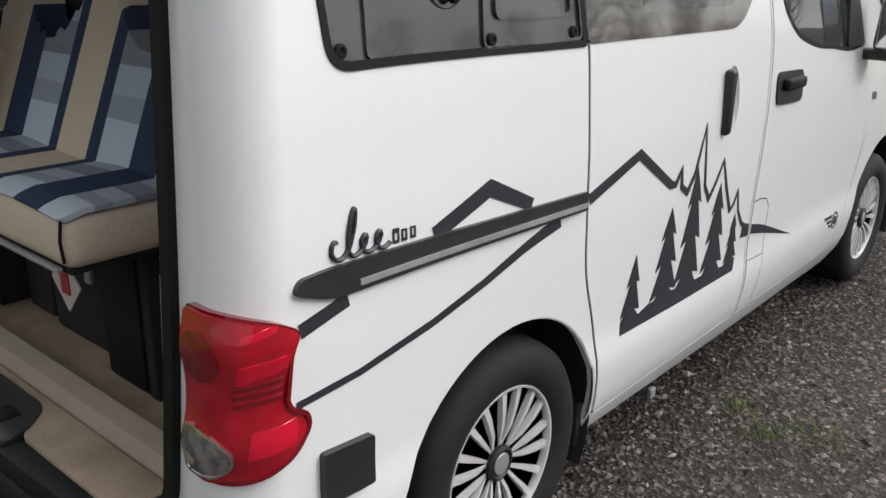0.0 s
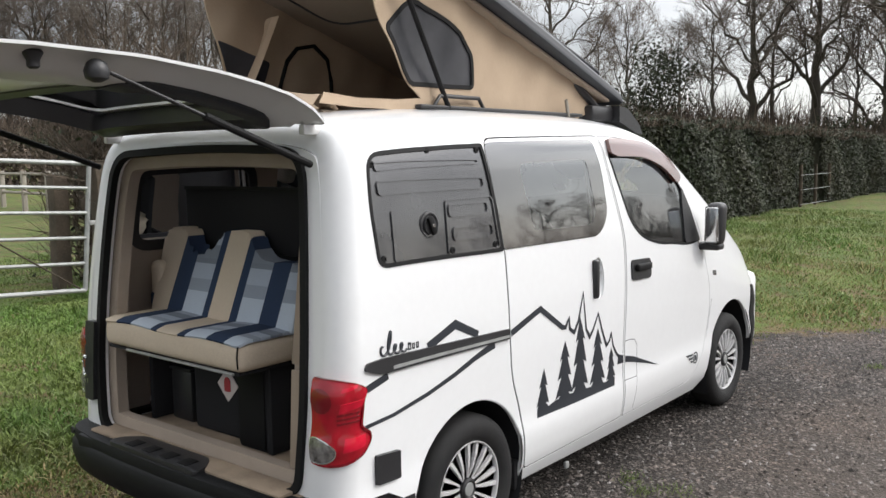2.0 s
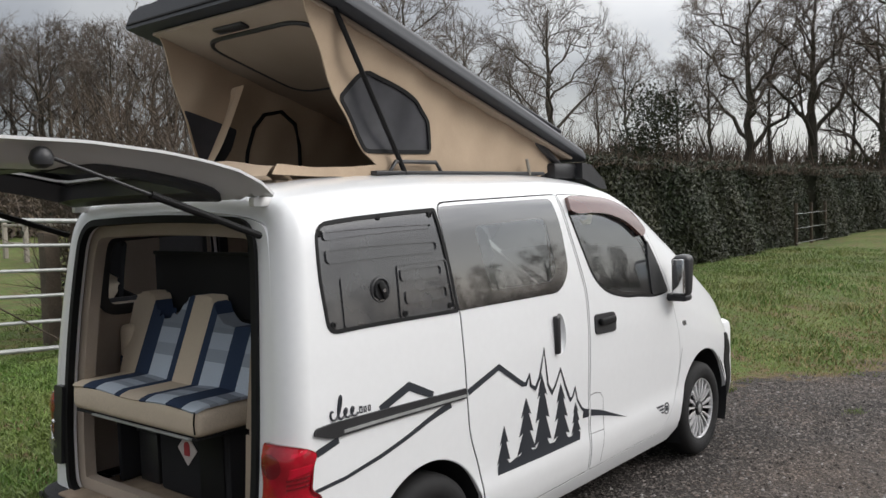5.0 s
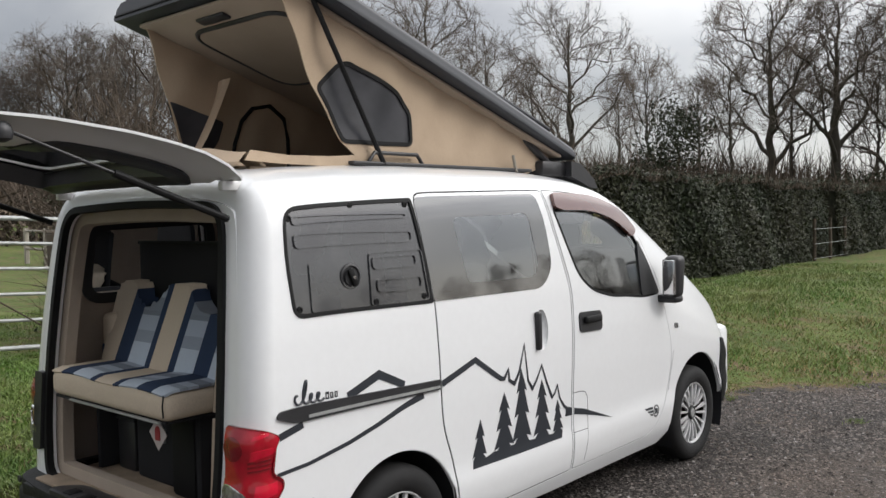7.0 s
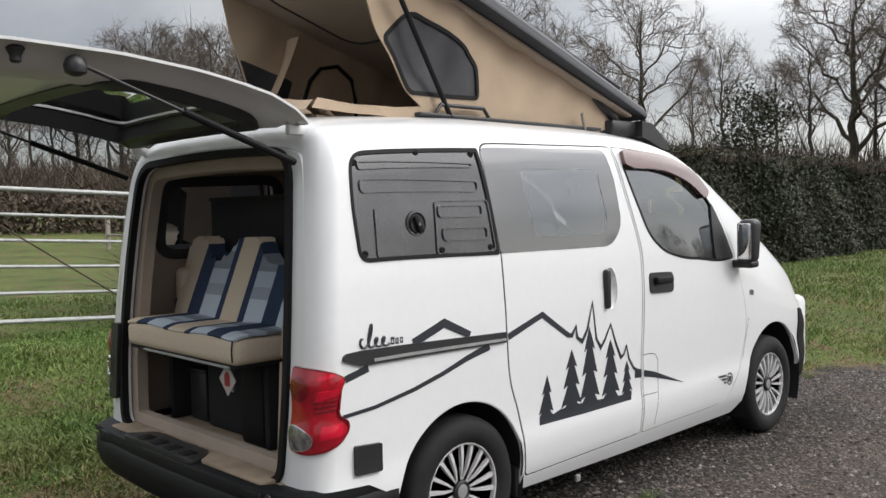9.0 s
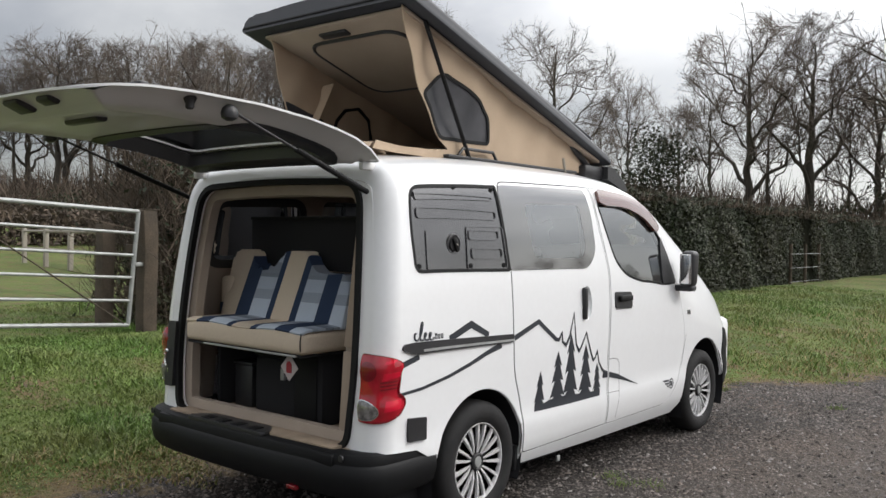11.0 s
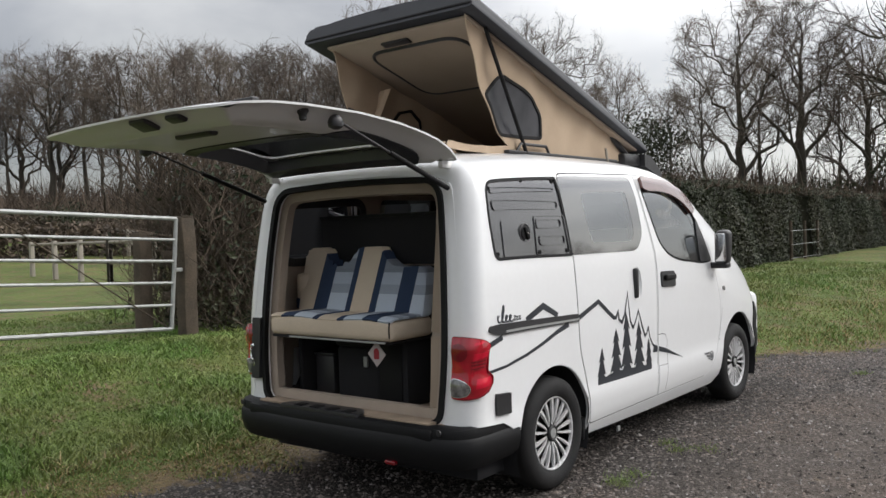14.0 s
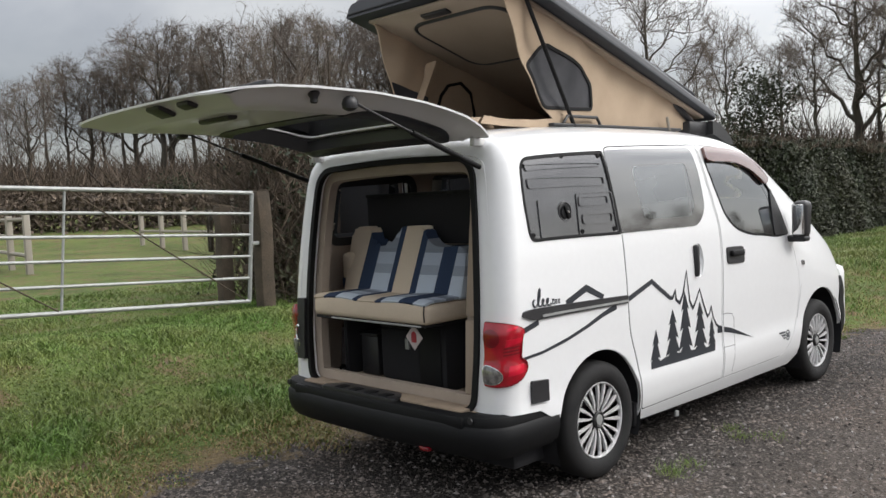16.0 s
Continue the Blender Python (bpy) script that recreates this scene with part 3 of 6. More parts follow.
prof = [(-0.10, 0.470), (-0.030, 0.478), (-0.008, 0.468), (-0.002, 0.45), (-0.003, 0.425), (0.008, 0.412), (0.009, 0.36), (-0.006, 0.305), (-0.03, 0.275), (-0.10, 0.265)]
rings = []
for i, (x, y) in enumerate(plan):
    a, b = Vector(plan[max(0, i - 1)]), Vector(plan[min(len(plan) - 1, i + 1)])
    d = (b - a).normalized()
    nrm = Vector((-d.y, d.x)) * -1
    nrm = nrm if nrm.dot(Vector((x, y - 0.8))) > 0 else -nrm
    rings.append([bm.verts.new((x + nrm.x * o, y + nrm.y * o, z)) for o, z in prof])
for r0, r1 in zip(rings, rings[1:]):
    for j in range(len(prof) - 1):
        bm.faces.new((r0[j], r0[j + 1], r1[j + 1], r1[j]))
bumper = part("rear_bumper", bm, M_BUMPER, van, "textured black plastic rear bumper", 40)
part("step_plate", box((-0.66, -0.008, 0.41), (0.66, 0.12, 0.466), 0.012), M_BUMPER, bumper)
for x in (0.70, -0.755):
    bm = revolve([(0, 0.014), (0.006, 0.016), (0.008, 0.012), (0.004, 0.009)], 16, "y")
    bmesh.ops.translate(bm, vec=(x, 0.004 if x > 0 else 0.02, 0.455), verts=bm.verts)
    part("tow_cover", bm, M_BLACK, bumper)
part("fog_lamp", box((0.365, -0.012, 0.268), (0.435, 0.02, 0.290), 0.008), M_REDDK, bumper, "small red rear fog lamp")

# wheels
def make_wheel(cy, right=True):
    w = tagged(new("wheel"), "black tyre with silver multi-spoke wheel trim")
    w.parent = van
    w.matrix_basis = pose(0.0, cy, 0.30) if right else pose(0, cy, 0.30, 0, 0, 180)
    tyre = [(0.655, 0.19), (0.652, 0.235), (0.660, 0.275), (0.678, 0.293), (0.70, 0.299), (0.745, 0.301), (0.79, 0.299), (0.812, 0.293), (0.828, 0.277), (0.836, 0.25), (0.834, 0.222), (0.824, 0.20), (0.815, 0.192), (0.80, 0.188)]
    part("tyre", revolve(tyre, 56), M_RUBBER, w)
    part("rim_recess", revolve([(0.74, 0.01), (0.74, 0.13), (0.775, 0.186), (0.80, 0.19), (0.78, 0.16), (0.782, 0.05), (0.785, 0.01)], 40), M_ALLOYDK, w)
    part("rim_lip", revolve([(0.795, 0.188), (0.815, 0.195), (0.821, 0.192), (0.820, 0.188), (0.806, 0.184), (0.80, 0.185)], 48), M_ALLOY, w)
    for i in range(9):
        for s in (-1, 1):
            a = 2 * math.pi * i / 9 + s * 0.16
            bm = bmesh.new()
            rows = []
            for r, hw, x in ((0.040, 0.0045, 0.800), (0.09, 0.0060, 0.812), (0.14, 0.0082, 0.815), (0.187, 0.0108, 0.812)):
                off = -s * 0.10 * max(0.0, 0.075 - r)
                rows.append([bm.verts.new((x - 0.018, r, off - hw)), bm.verts.new((x, r, off - hw * 0.8)), bm.verts.new((x, r, off + hw * 0.8)), bm.verts.new((x - 0.018, r, off + hw))])
            for q0, q1 in zip(rows, rows[1:]):
                for j in range(4):
                    bm.faces.new((q0[j], q0[(j + 1) % 4], q1[(j + 1) % 4], q1[j]))
            bm.faces.new(rows[0])
            bm.faces.new(rows[-1][::-1])
            bmesh.ops.rotate(bm, cent=(0, 0, 0), matrix=Matrix.Rotation(a, 3, "X"), verts=bm.verts)
            part("spoke", bm, M_ALLOY, w, smooth=0)
    part("hub_cap", revolve([(0.78, 0.046), (0.812, 0.044), (0.816, 0.036), (0.811, 0.030), (0.813, 0.004)], 24), M_ALLOYDK, w)
    part("valve", revolve([(0.813, 0.028), (0.8155, 0.026), (0.8165, 0.004)], 20), M_GALV, w)
    return w


for cy in (0.835, 3.56):
    make_wheel(cy)
    make_wheel(cy, False)

# ---------------- tailgate ----------------
_gate = [(0.235, 1.735), (0.17, 1.785), (0.08, 1.825), (-0.05, 1.855), (-0.20, 1.880), (-0.45, 1.905), (-0.75, 1.912), (-0.92, 1.908), (-1.04, 1.895), (-1.13, 1.872)]
_gs = np.cumsum([0] + [math.dist(a, b) for a, b in zip(_gate, _gate[1:])])


def gate_skin(s, x):
    """The tailgate's outer face, opened flat: s from the hinge to the free edge."""
    y, z = float(np.interp(s, _gs, [p[0] for p in _gate])), float(np.interp(s, _gs, [p[1] for p in _gate]))
    q = abs(x) / 0.72
    return Vector((x, y - 0.02 * (1 - q * q), z + 0.022 * (1 - q ** 3)))


GL = float(_gs[-1])
G_OUT = rounded([(0.0, -0.70), (0.5, -0.715), (0.95, -0.72), (1.25, -0.705), (GL, -0.64), (GL, 0.64), (1.25, 0.705), (0.95, 0.72), (0.5, 0.715), (0.0, 0.70)], [0.03, 0.1, 0.1, 0.15, 0.10, 0.10, 0.15, 0.1, 0.1, 0.03])
G_WIN = rounded([(0.16, -0.53), (0.68, -0.55), (0.68, 0.55), (0.16, 0.53)], 0.09)
tailgate = tagged(new("tailgate"), "white tailgate raised wide open on gas struts")
tailgate.parent = van
sheet("outer_skin", gate_skin, G_OUT, [G_WIN], 0.05, 0, 0.009, M_WHITE, tailgate)


def gate_inner(s, x):
    """The pressed inner face: shallow at the rim, deeper inboard."""
    half_w = 0.715 if s < 1.2 else 0.70
    d = min(s * 1.6, GL - s, half_w - abs(x))
    t = max(0.0, min(1.0, d / 0.17))
    p = gate_skin(s, x)
    return Vector((p.x, p.y, p.z - 0.007 - 0.072 * t * t * (3 - 2 * t) - 0.012 * math.exp(-((d - 0.21) / 0.03) ** 2)))


def under(depth):
    return lambda a, b: gate_inner(a, -b) - Vector((0, 0, depth))


sheet("inner_lining", under(0), inset(G_OUT, 0.002), [G_WIN], 0.03, 0, 0.0, M_WHITE_IN, tailgate, "pale grey inner face of the tailgate")
sheet("window_surround", under(0.006), inset(G_WIN, -0.06), [inset(G_WIN, 0.015)], 0.04, 0, 0.07, M_BLACK, tailgate, "black plastic rear window surround")
ob = sheet("rear_window", lambda a, b: gate_skin(a, b) - Vector((0, 0, 0.004)), inset(G_WIN, -0.01), [], 0.06, 0, 0, M_GLASSC, tailgate)
ob.visible_shadow = False


def gate_fitting(name, s, x, size, label=""):
    p = gate_inner(s, x)
    d = gate_inner(s - 0.03, x) - gate_inner(s + 0.03, x)
    m = Matrix.Translation(p) @ Euler((math.atan2(d.z, d.y), 0, 0)).to_matrix().to_4x4()
    return part(name, box((-size[0] / 2, -size[1] / 2, -0.018), (size[0] / 2, size[1] / 2, 0.02), 0.012, 3, m=m), M_BLACK, tailgate, label)


gate_fitting("latch", GL - 0.085, 0.09, (0.12, 0.085), "black tailgate latch")
gate_fitting("pull_handle", GL - 0.075, 0.32, (0.10, 0.05), "black pull recess")
gate_fitting("inner_grip", GL - 0.36, 0.05, (0.26, 0.05))
for x in (0.66, -0.66):
    ob = part("stop_buffer", revolve([(0.01, 0.02), (0.0, 0.026), (-0.02, 0.016), (-0.035, 0.016), (-0.04, 0.010)], 16, "z"), M_BLACK, tailgate)
    ob.location = gate_inner(0.99, x)
    part("hinge", box((x - 0.05 if x > 0 else x + 0.02, 0.18, 1.70), (x - 0.02 if x > 0 else x + 0.05, 0.26, 1.735), 0.006), M_WHITE_IN, tailgate)
part("wiper", box((-0.05, -0.78, 1.952), (0.42, -0.74, 1.975), 0.008), M_BLACK, tailgate, "black rear wiper")
part("spoiler_trim", box((-0.35, -0.62, 1.945), (0.35, -0.52, 1.962), 0.008), M_BLACK, tailgate)

for k in (1, -1):
    st = new("gas_strut")
    st.parent = van
    a, b = Vector((0.672 * k, 0.175, 1.60)), Vector((0.690 * k, -0.545, 1.855))
    mid = a.lerp(b, 0.58)
    part("cylinder", tube([a, a.lerp(b, 0.02), mid], 0.0125, 10), M_SEAL, st)
    part("rod", tube([mid, b], 0.006, 8), M_BLACK, st)
    part("ball_joint", revolve([(-0.03, 0.012), (-0.02, 0.03), (0.0, 0.034), (0.02, 0.026), (0.03, 0.012)], 14, "z"), M_BLACK, st).location = b + Vector((0, -0.03, 0.0))

# ---------------- pop-top roof ----------------
poptop = tagged(new("pop_top_roof"), "raised dark grey pop-top roof with beige canvas sides")
poptop.parent = van
RA, RB = Vector((0, 0.475, 2.535)), Vector((0, 2.56, 1.895))
r_dir = (RB - RA).normalized()
r_len = (RB - RA).length
r_up = Vector((1, 0, 0)).cross(r_dir)
roof_m = Matrix.Translation(RA) @ Matrix((Vector((1, 0, 0)), r_dir, r_up)).transposed().to_4x4()
bm = bmesh.new()
rings = []
for i in range(25):
    s = r_len * i / 24
    hw = 0.625 - 0.04 * (i / 24) ** 2
    hh = 0.092 - 0.02 * (i / 24)
    ring = []
    sect = [(-hw + 0.015, 0.0), (-hw, 0.012), (-hw, 0.03), (-hw + 0.006, 0.036), (-hw + 0.006, hh - 0.03), (-hw + 0.03, hh), (-hw * 0.5, hh + 0.022), (0, hh + 0.03),
            (hw * 0.5, hh + 0.022), (hw - 0.03, hh), (hw - 0.006, hh - 0.03), (hw - 0.006, 0.036), (hw, 0.03), (hw, 0.012), (hw - 0.015, 0.0)]
    for x, z in sect:
        ring.append(bm.verts.new((x, s, z)))
    rings.append(ring)
for r0, r1 in zip(rings, rings[1:]):
    for j in range(len(r0)):
        bm.faces.new((r0[j], r0[(j + 1) % len(r0)], r1[(j + 1) % len(r0)], r1[j]))
bm.faces.new(rings[0])
bm.faces.new(rings[-1][::-1])
bmesh.ops.transform(bm, matrix=roof_m, verts=bm.verts)
part("roof_shell", bm, M_ROOFTOP, poptop, smooth=50)
for x in (-0.52, -0.36, 0.0, 0.30, 0.5):
    part("roof_rib", box((x - 0.05, 0.0, 0.085), (x + 0.05, r_len * 0.9, 0.128 - abs(x) * 0.03), 0.014, m=roof_m), M_ROOFTOP, poptop)
part("roof_seal", box((-0.615, -0.006, 0.018), (0.615, 0.004, 0.03), 0.002, m=roof_m), M_SEAL, poptop)
part("headliner", box((-0.485, 0.06, -0.022), (0.56, r_len - 0.1, -0.004), 0.006, m=roof_m), M_LINER, poptop)
vent = rounded([(-0.29, 0.20), (0.40, 0.20), (0.40, 0.80), (-0.29, 0.80)], 0.13, 6)
part("hatch_trim", tube([roof_m @ Vector((x, y, -0.026)) for x, y in vent], 0.011, 8, True), M_BLACK, poptop, "dark rounded trim in the headliner")
part("hatch_panel", prism(inset(vent, 0.012), "z", -0.032, -0.021), M_LINER, poptop).matrix_world = roof_m
part("roof_light", box((-0.10, 0.115, -0.036), (0.10, 0.165, -0.022), 0.006, m=roof_m), M_BLACK, poptop, "small dark lamp in the headliner")

C_RIGHT = [(0.515, 2.515), (0.58, 2.39), (0.646, 2.27), (0.715, 2.14), (0.79, 2.03), (0.87, 1.92), (0.935, 1.862), (0.80, 1.852), (0.60, 1.848), (0.40, 1.86), (0.37, 1.82), (0.6, 1.812), (1.2, 1.808), (1.8, 1.808), (2.20, 1.808), (2.36, 1.86), (2.44, 1.925)]
C_WIN = rounded([(0.748, 2.13), (0.85, 2.228), (0.90, 2.243), (1.02, 2.213), (1.205, 2.142), (1.272, 2.062), (1.285, 1.925), (0.888, 1.92)], 0.022)


def canvas_skin(y, z):
    t = max(0, (z - 1.81) / 0.7)
    fold = 0.010 * math.sin(9 * y + 6 * z) * math.sin(5 * z) + 0.006 * math.sin(23 * y - 11 * z)
    return Vector((0.505 + 0.05 * t + fold - 0.02 * math.sin(math.pi * min(1, t)), y, z))


def canvas_far(y, z):
    """The far side's canvas, hung further in below the roof."""
    p = canvas_skin(y, z)
    return Vector((p.x - 0.085 * max(0.0, min(1.0, (z - 1.85) / 0.6)), p.y, p.z))


C_LEFT = [(0.545, 2.505), (0.60, 2.30), (0.68, 2.08), (0.76, 1.88), (0.70, 1.85), (0.45, 1.855), (0.40, 1.82), (0.6, 1.812), (1.2, 1.808), (1.8, 1.808), (2.30, 1.808), (2.40, 1.86), (2.44, 1.925)]
L_WIN = rounded([(0.655, 2.165), (0.80, 2.13), (0.955, 2.085), (0.93, 1.99), (0.87, 1.90), (0.775, 1.885)], 0.015)
for side in (False, True):
    k = -1 if side else 1
    hole = L_WIN if side else C_WIN
    cloth = canvas_far if side else canvas_skin
    sheet("canvas_side", cloth, C_LEFT if side else C_RIGHT, [hole], 0.03, 0, 0.006, M_CANVAS, poptop, mirror=side, solid=True)
    sheet("mesh_window", cloth, inset(hole, -0.006), [], 0.05, -0.002, 0.003, M_MESH, poptop, "dark insect mesh window", mirror=side, solid=True)
    sheet("window_piping", cloth, inset(hole, -0.012), [inset(hole, 0.006)], 0.04, 0.004, 0.005, M_SEAL, poptop, mirror=side)
    part("roof_strut", tube([(0.535 * k, 1.095, 1.815), (0.565 * k, 0.675, 2.47)], 0.011, 8), M_SEAL, poptop, "black roof strut")
    part("mount_rail", box((0.49 * k if k > 0 else -0.545, 0.90, 1.818), (0.545 if k > 0 else -0.49, 2.2, 1.836), 0.006), M_BLACK, poptop)
    part("lever", tube([(0.53 * k, 1.0, 1.835), (0.535 * k, 1.03, 1.875), (0.535 * k, 1.30, 1.875), (0.53 * k, 1.34, 1.835)], 0.009, 8), M_BLACK, poptop)
    part("clip", tube([(0.54 * k, 2.06, 1.815), (0.55 * k, 2.02, 1.90)], 0.009, 8), M_RAILW, poptop)
    part("front_arm", tube([(0.5 * k, 2.16, 2.02), (0.53 * k, 2.42, 1.84)], 0.02, 8), M_BLACK, poptop)
part("front_hinge_box", box((-0.52, 2.28, 1.80), (0.56, 2.52, 1.885), 0.02), M_BLACK, poptop, "black front hinge housing")
bm = bmesh.new()
for x0, x1 in ((-0.56, 0.60),):
    pr = [(2.50, 1.80), (2.50, 1.885), (2.60, 1.875), (2.74, 1.79), (2.78, 1.735), (2.7, 1.74)]
    a = [bm.verts.new((x0, y, z)) for y, z in pr]
    b = [bm.verts.new((x1, y, z)) for y, z in pr]
    for i in range(len(pr)):
        bm.faces.new((a[i], a[(i + 1) % len(pr)], b[(i + 1) % len(pr)], b[i]))
    bm.faces.new(a)
    bm.faces.new(b[::-1])
part("wind_fairing", bm, M_BLACK, poptop)
# loose canvas flap and zipped arch on the far side
arch_line = [(1.02, 1.86), (1.03, 1.98), (1.07, 2.10), (1.14, 2.17), (1.24, 2.19), (1.34, 2.13), (1.37, 2.02), (1.38, 1.86)]
part("zip_line", tube([Vector((-canvas_far(y, z).x + 0.012, y, z)) for y, z in arch_line], 0.011, 6), M_SEAL, poptop)
bm = bmesh.new()
rows = []
for i in range(15):
    t = i / 14
    z = 2.26 - 0.41 * t
    y0 = 0.97 - 0.05 * t - 0.13 * t * t
    rows.append([bm.verts.new((-0.50 + 0.16 * s * (1 - 0.55 * t) + 0.015 * math.sin(5 * t + 3 * s), y0 - 0.05 * math.sin(math.pi * s) * (1 - 0.4 * t) - 0.05 * s, z + 0.03 * s)) for s in (0, 0.25, 0.5, 0.75, 1.0)])
for r0, r1 in zip(rows, rows[1:]):
    for j in range(4):
        bm.faces.new((r0[j], r0[j + 1], r1[j + 1], r1[j]))
part("canvas_flap", bm, M_CANVAS, poptop)
# canvas lip across the rear and the dark interior end
bm = bmesh.new()
P = []
for i in range(31):
    x = -0.50 + i / 30
    hgt = 0.05 + 0.02 * math.sin(x * 9) + 0.03 * abs(x) ** 2
    P.append([bm.verts.new((x, 0.375 + 0.01 * math.sin(x * 14), 1.80)), bm.verts.new((x, 0.36 + 0.012 * math.sin(x * 11), 1.80 + 0.4 * hgt)), bm.verts.new((x, 0.385, 1.815 + hgt)), bm.verts.new((x, 0.43, 1.81 + hgt * 0.8)), bm.verts.new((x, 0.48, 1.80))])
for p0, p1 in zip(P, P[1:]):
    for j in range(4):
        bm.faces.new((p0[j], p1[j], p1[j + 1], p0[j + 1]))
part("canvas_lip", bm, M_CANVAS, poptop)
part("canvas_front", box((-0.5, 2.30, 1.81), (0.5, 2.32, 1.95), 0.004), M_CANVAS, poptop)

# ---------------- flank details ----------------
def ribbon(points, widths):
    """The outline of a flat band along a bent line."""
    left, right, n = [], [], len(points)
    for i, p in enumerate(points):
        p = Vector(p)
        w = widths[i] if isinstance(widths, (list, tuple)) else widths
        a = (p - Vector(points[i - 1])).normalized() if i else None
        b = (Vector(points[i + 1]) - p).normalized() if i < n - 1 else None
        a, b = a or b, b or a
        m = (a + b).normalized()
        nrm = Vector((-m.y, m.x))
        k = w / max(0.45, nrm.dot(Vector((-a.y, a.x))))
        left.append(tuple(p + nrm * k))
        right.append(tuple(p - nrm * k))
    return left + right[::-1]


def decal(name, outline, parent, lift=0.002, material=None, label="", depth=0.001, side=False, step=0.05):
    return sheet(name, skin, on_skin(outline), [], step, lift, depth, material or M_DECAL, parent, label, mirror=side)


def fir(apex, base, half, tiers, lean=0.0):
    """A stylised fir: stepped boughs down both sides."""
    y0, z0 = apex
    hgt = z0 - base
    r, lft = [], []
    for i in range(tiers):
        f0, f1 = (i + 1) / (tiers + 0.35), (i + 0.62) / (tiers + 0.35)
        w = half * (0.30 + 0.70 * f0)
        r += [(y0 + lean * f0 + w, z0 - hgt * f0), (y0 + lean * f0 + w * 0.48, z0 - hgt * (f0 - 0.035))]
        lft += [(y0 + lean * f0 - w, z0 - hgt * f0 - 0.004), (y0 + lean * f0 - w * 0.45, z0 - hgt * (f0 - 0.03))]
    r.append((y0 + half * 0.9, base))
    lft.append((y0 - half * 0.9, base))
    return [(y0, z0)] + r + lft[::-1]


decals = tagged(new("flank_graphics"), "charcoal vinyl mountain and fir tree graphics")
decals.parent = van
decal("ridge_line", ribbon([(0.555, 0.933), (0.72, 0.990), (0.86, 0.928)], [0.016, 0.017, 0.014]), decals)
decal("ridge_line", ribbon([(0.222, 0.718), (0.364, 0.728), (0.55, 0.760), (0.705, 0.798), (0.838, 0.838), (0.97, 0.868)], [0.007, 0.007, 0.008, 0.009, 0.011, 0.015]), decals)
decal("ridge_line", ribbon([(0.235, 0.846), (0.34, 0.872)], 0.013), decals)
decal("ridge_line", ribbon([(1.085, 0.893), (1.31, 0.962), (1.492, 0.850)], [0.014, 0.013, 0.012]), decals, 0.003)
spikes = [(1.485, 0.853), (1.515, 0.848), (1.546, 0.886), (1.552, 0.835), (1.590, 0.812), (1.630, 0.860), (1.676, 0.985), (1.700, 0.81), (1.734, 0.765), (1.768, 0.80), (1.815, 0.866), (1.855, 0.775), (1.901, 0.695), (1.925, 0.71), (1.947, 0.748), (1.97, 0.68), (2.01, 0.63), (2.055, 0.605)]
decal("ridge_line", ribbon(spikes, [0.011, 0.009, 0.005, 0.008, 0.009, 0.007, 0.004, 0.006, 0.008, 0.006, 0.004, 0.006, 0.007, 0.006, 0.004, 0.005, 0.007, 0.009]), decals, 0.0035, step=0.03)
decal("ridge_line", [(2.02, 0.577), (2.082, 0.572), (2.082, 0.612), (2.03, 0.625)], decals, 0.003)
decal("ridge_line", [(2.105, 0.572), (2.20, 0.553), (2.33, 0.522), (2.49, 0.482), (2.34, 0.535), (2.20, 0.583), (2.105, 0.605)], decals, 0.003)
decal("hill_base", [(1.282, 0.484), (1.62, 0.478), (1.985, 0.477), (1.995, 0.520), (1.90, 0.512), (1.72, 0.522), (1.565, 0.530), (1.43, 0.528), (1.37, 0.515), (1.31, 0.545), (1.285, 0.52)], decals, 0.002)
for apex, half_w, tiers, lean, up in (((1.337, 0.695), 0.056, 2, -0.008, 0.0025), ((1.511, 0.786), 0.082, 3, 0.0, 0.003), ((1.647, 0.875), 0.082, 3, 0.004, 0.0025), ((1.812, 0.796), 0.080, 3, 0.006, 0.003), ((1.951, 0.674), 0.050, 3, 0.004, 0.0025)):
    decal("fir_silhouette", fir(apex, 0.505, half_w, tiers, lean), decals, up, step=0.03)
# the maker's script mark as a plain slanted looping stroke, and three small blocks
script = []
for i in range(131):
    t = 0.40 + i / 130 * 3.75
    a = 2 * math.pi * t
    rise = (0.0155 + 0.024 * math.exp(-((t - 1.5) / 0.36) ** 2)) * (1 - math.cos(a))
    script.append((0.290 + 0.0335 * t + 0.0125 * math.sin(a) + 0.26 * rise, 0.946 - 0.001 * t + rise))
bm = tube([skin(*uv_of(y, z)) + Vector((0.002, 0, 0)) for y, z in script], 0.0046, 6)
part("script_mark", bm, M_DECAL, decals)
for i, w in enumerate((0.016, 0.014, 0.014)):
    y = 0.448 + i * 0.022
    sheet("small_mark", skin, on_skin([(y, 0.942), (y + w, 0.941), (y + w, 0.968 - (0.005 if i else 0)), (y, 0.969 - (0.005 if i else 0))]), [on_skin([(y + 0.004, 0.947), (y + w - 0.004, 0.947), (y + w - 0.004, 0.960), (y + 0.004, 0.960)])], 0.02, 0.002, 0.001, M_DECAL, decals)
ring = [(2.985 + 0.034 * math.cos(a * math.pi / 10), 0.425 + 0.036 * math.sin(a * math.pi / 10)) for a in range(20)]
ring2 = [(2.985 + 0.026 * math.cos(a * math.pi / 10), 0.425 + 0.028 * math.sin(a * math.pi / 10)) for a in range(20)]
sheet("round_badge", skin, on_skin(ring), [on_skin(ring2)], 0.02, 0.002, 0.001, M_DECAL, decals, "round badge sticker")
decal("badge_core", [(2.968, 0.410), (3.002, 0.408), (3.002, 0.440), (2.968, 0.442)], decals)
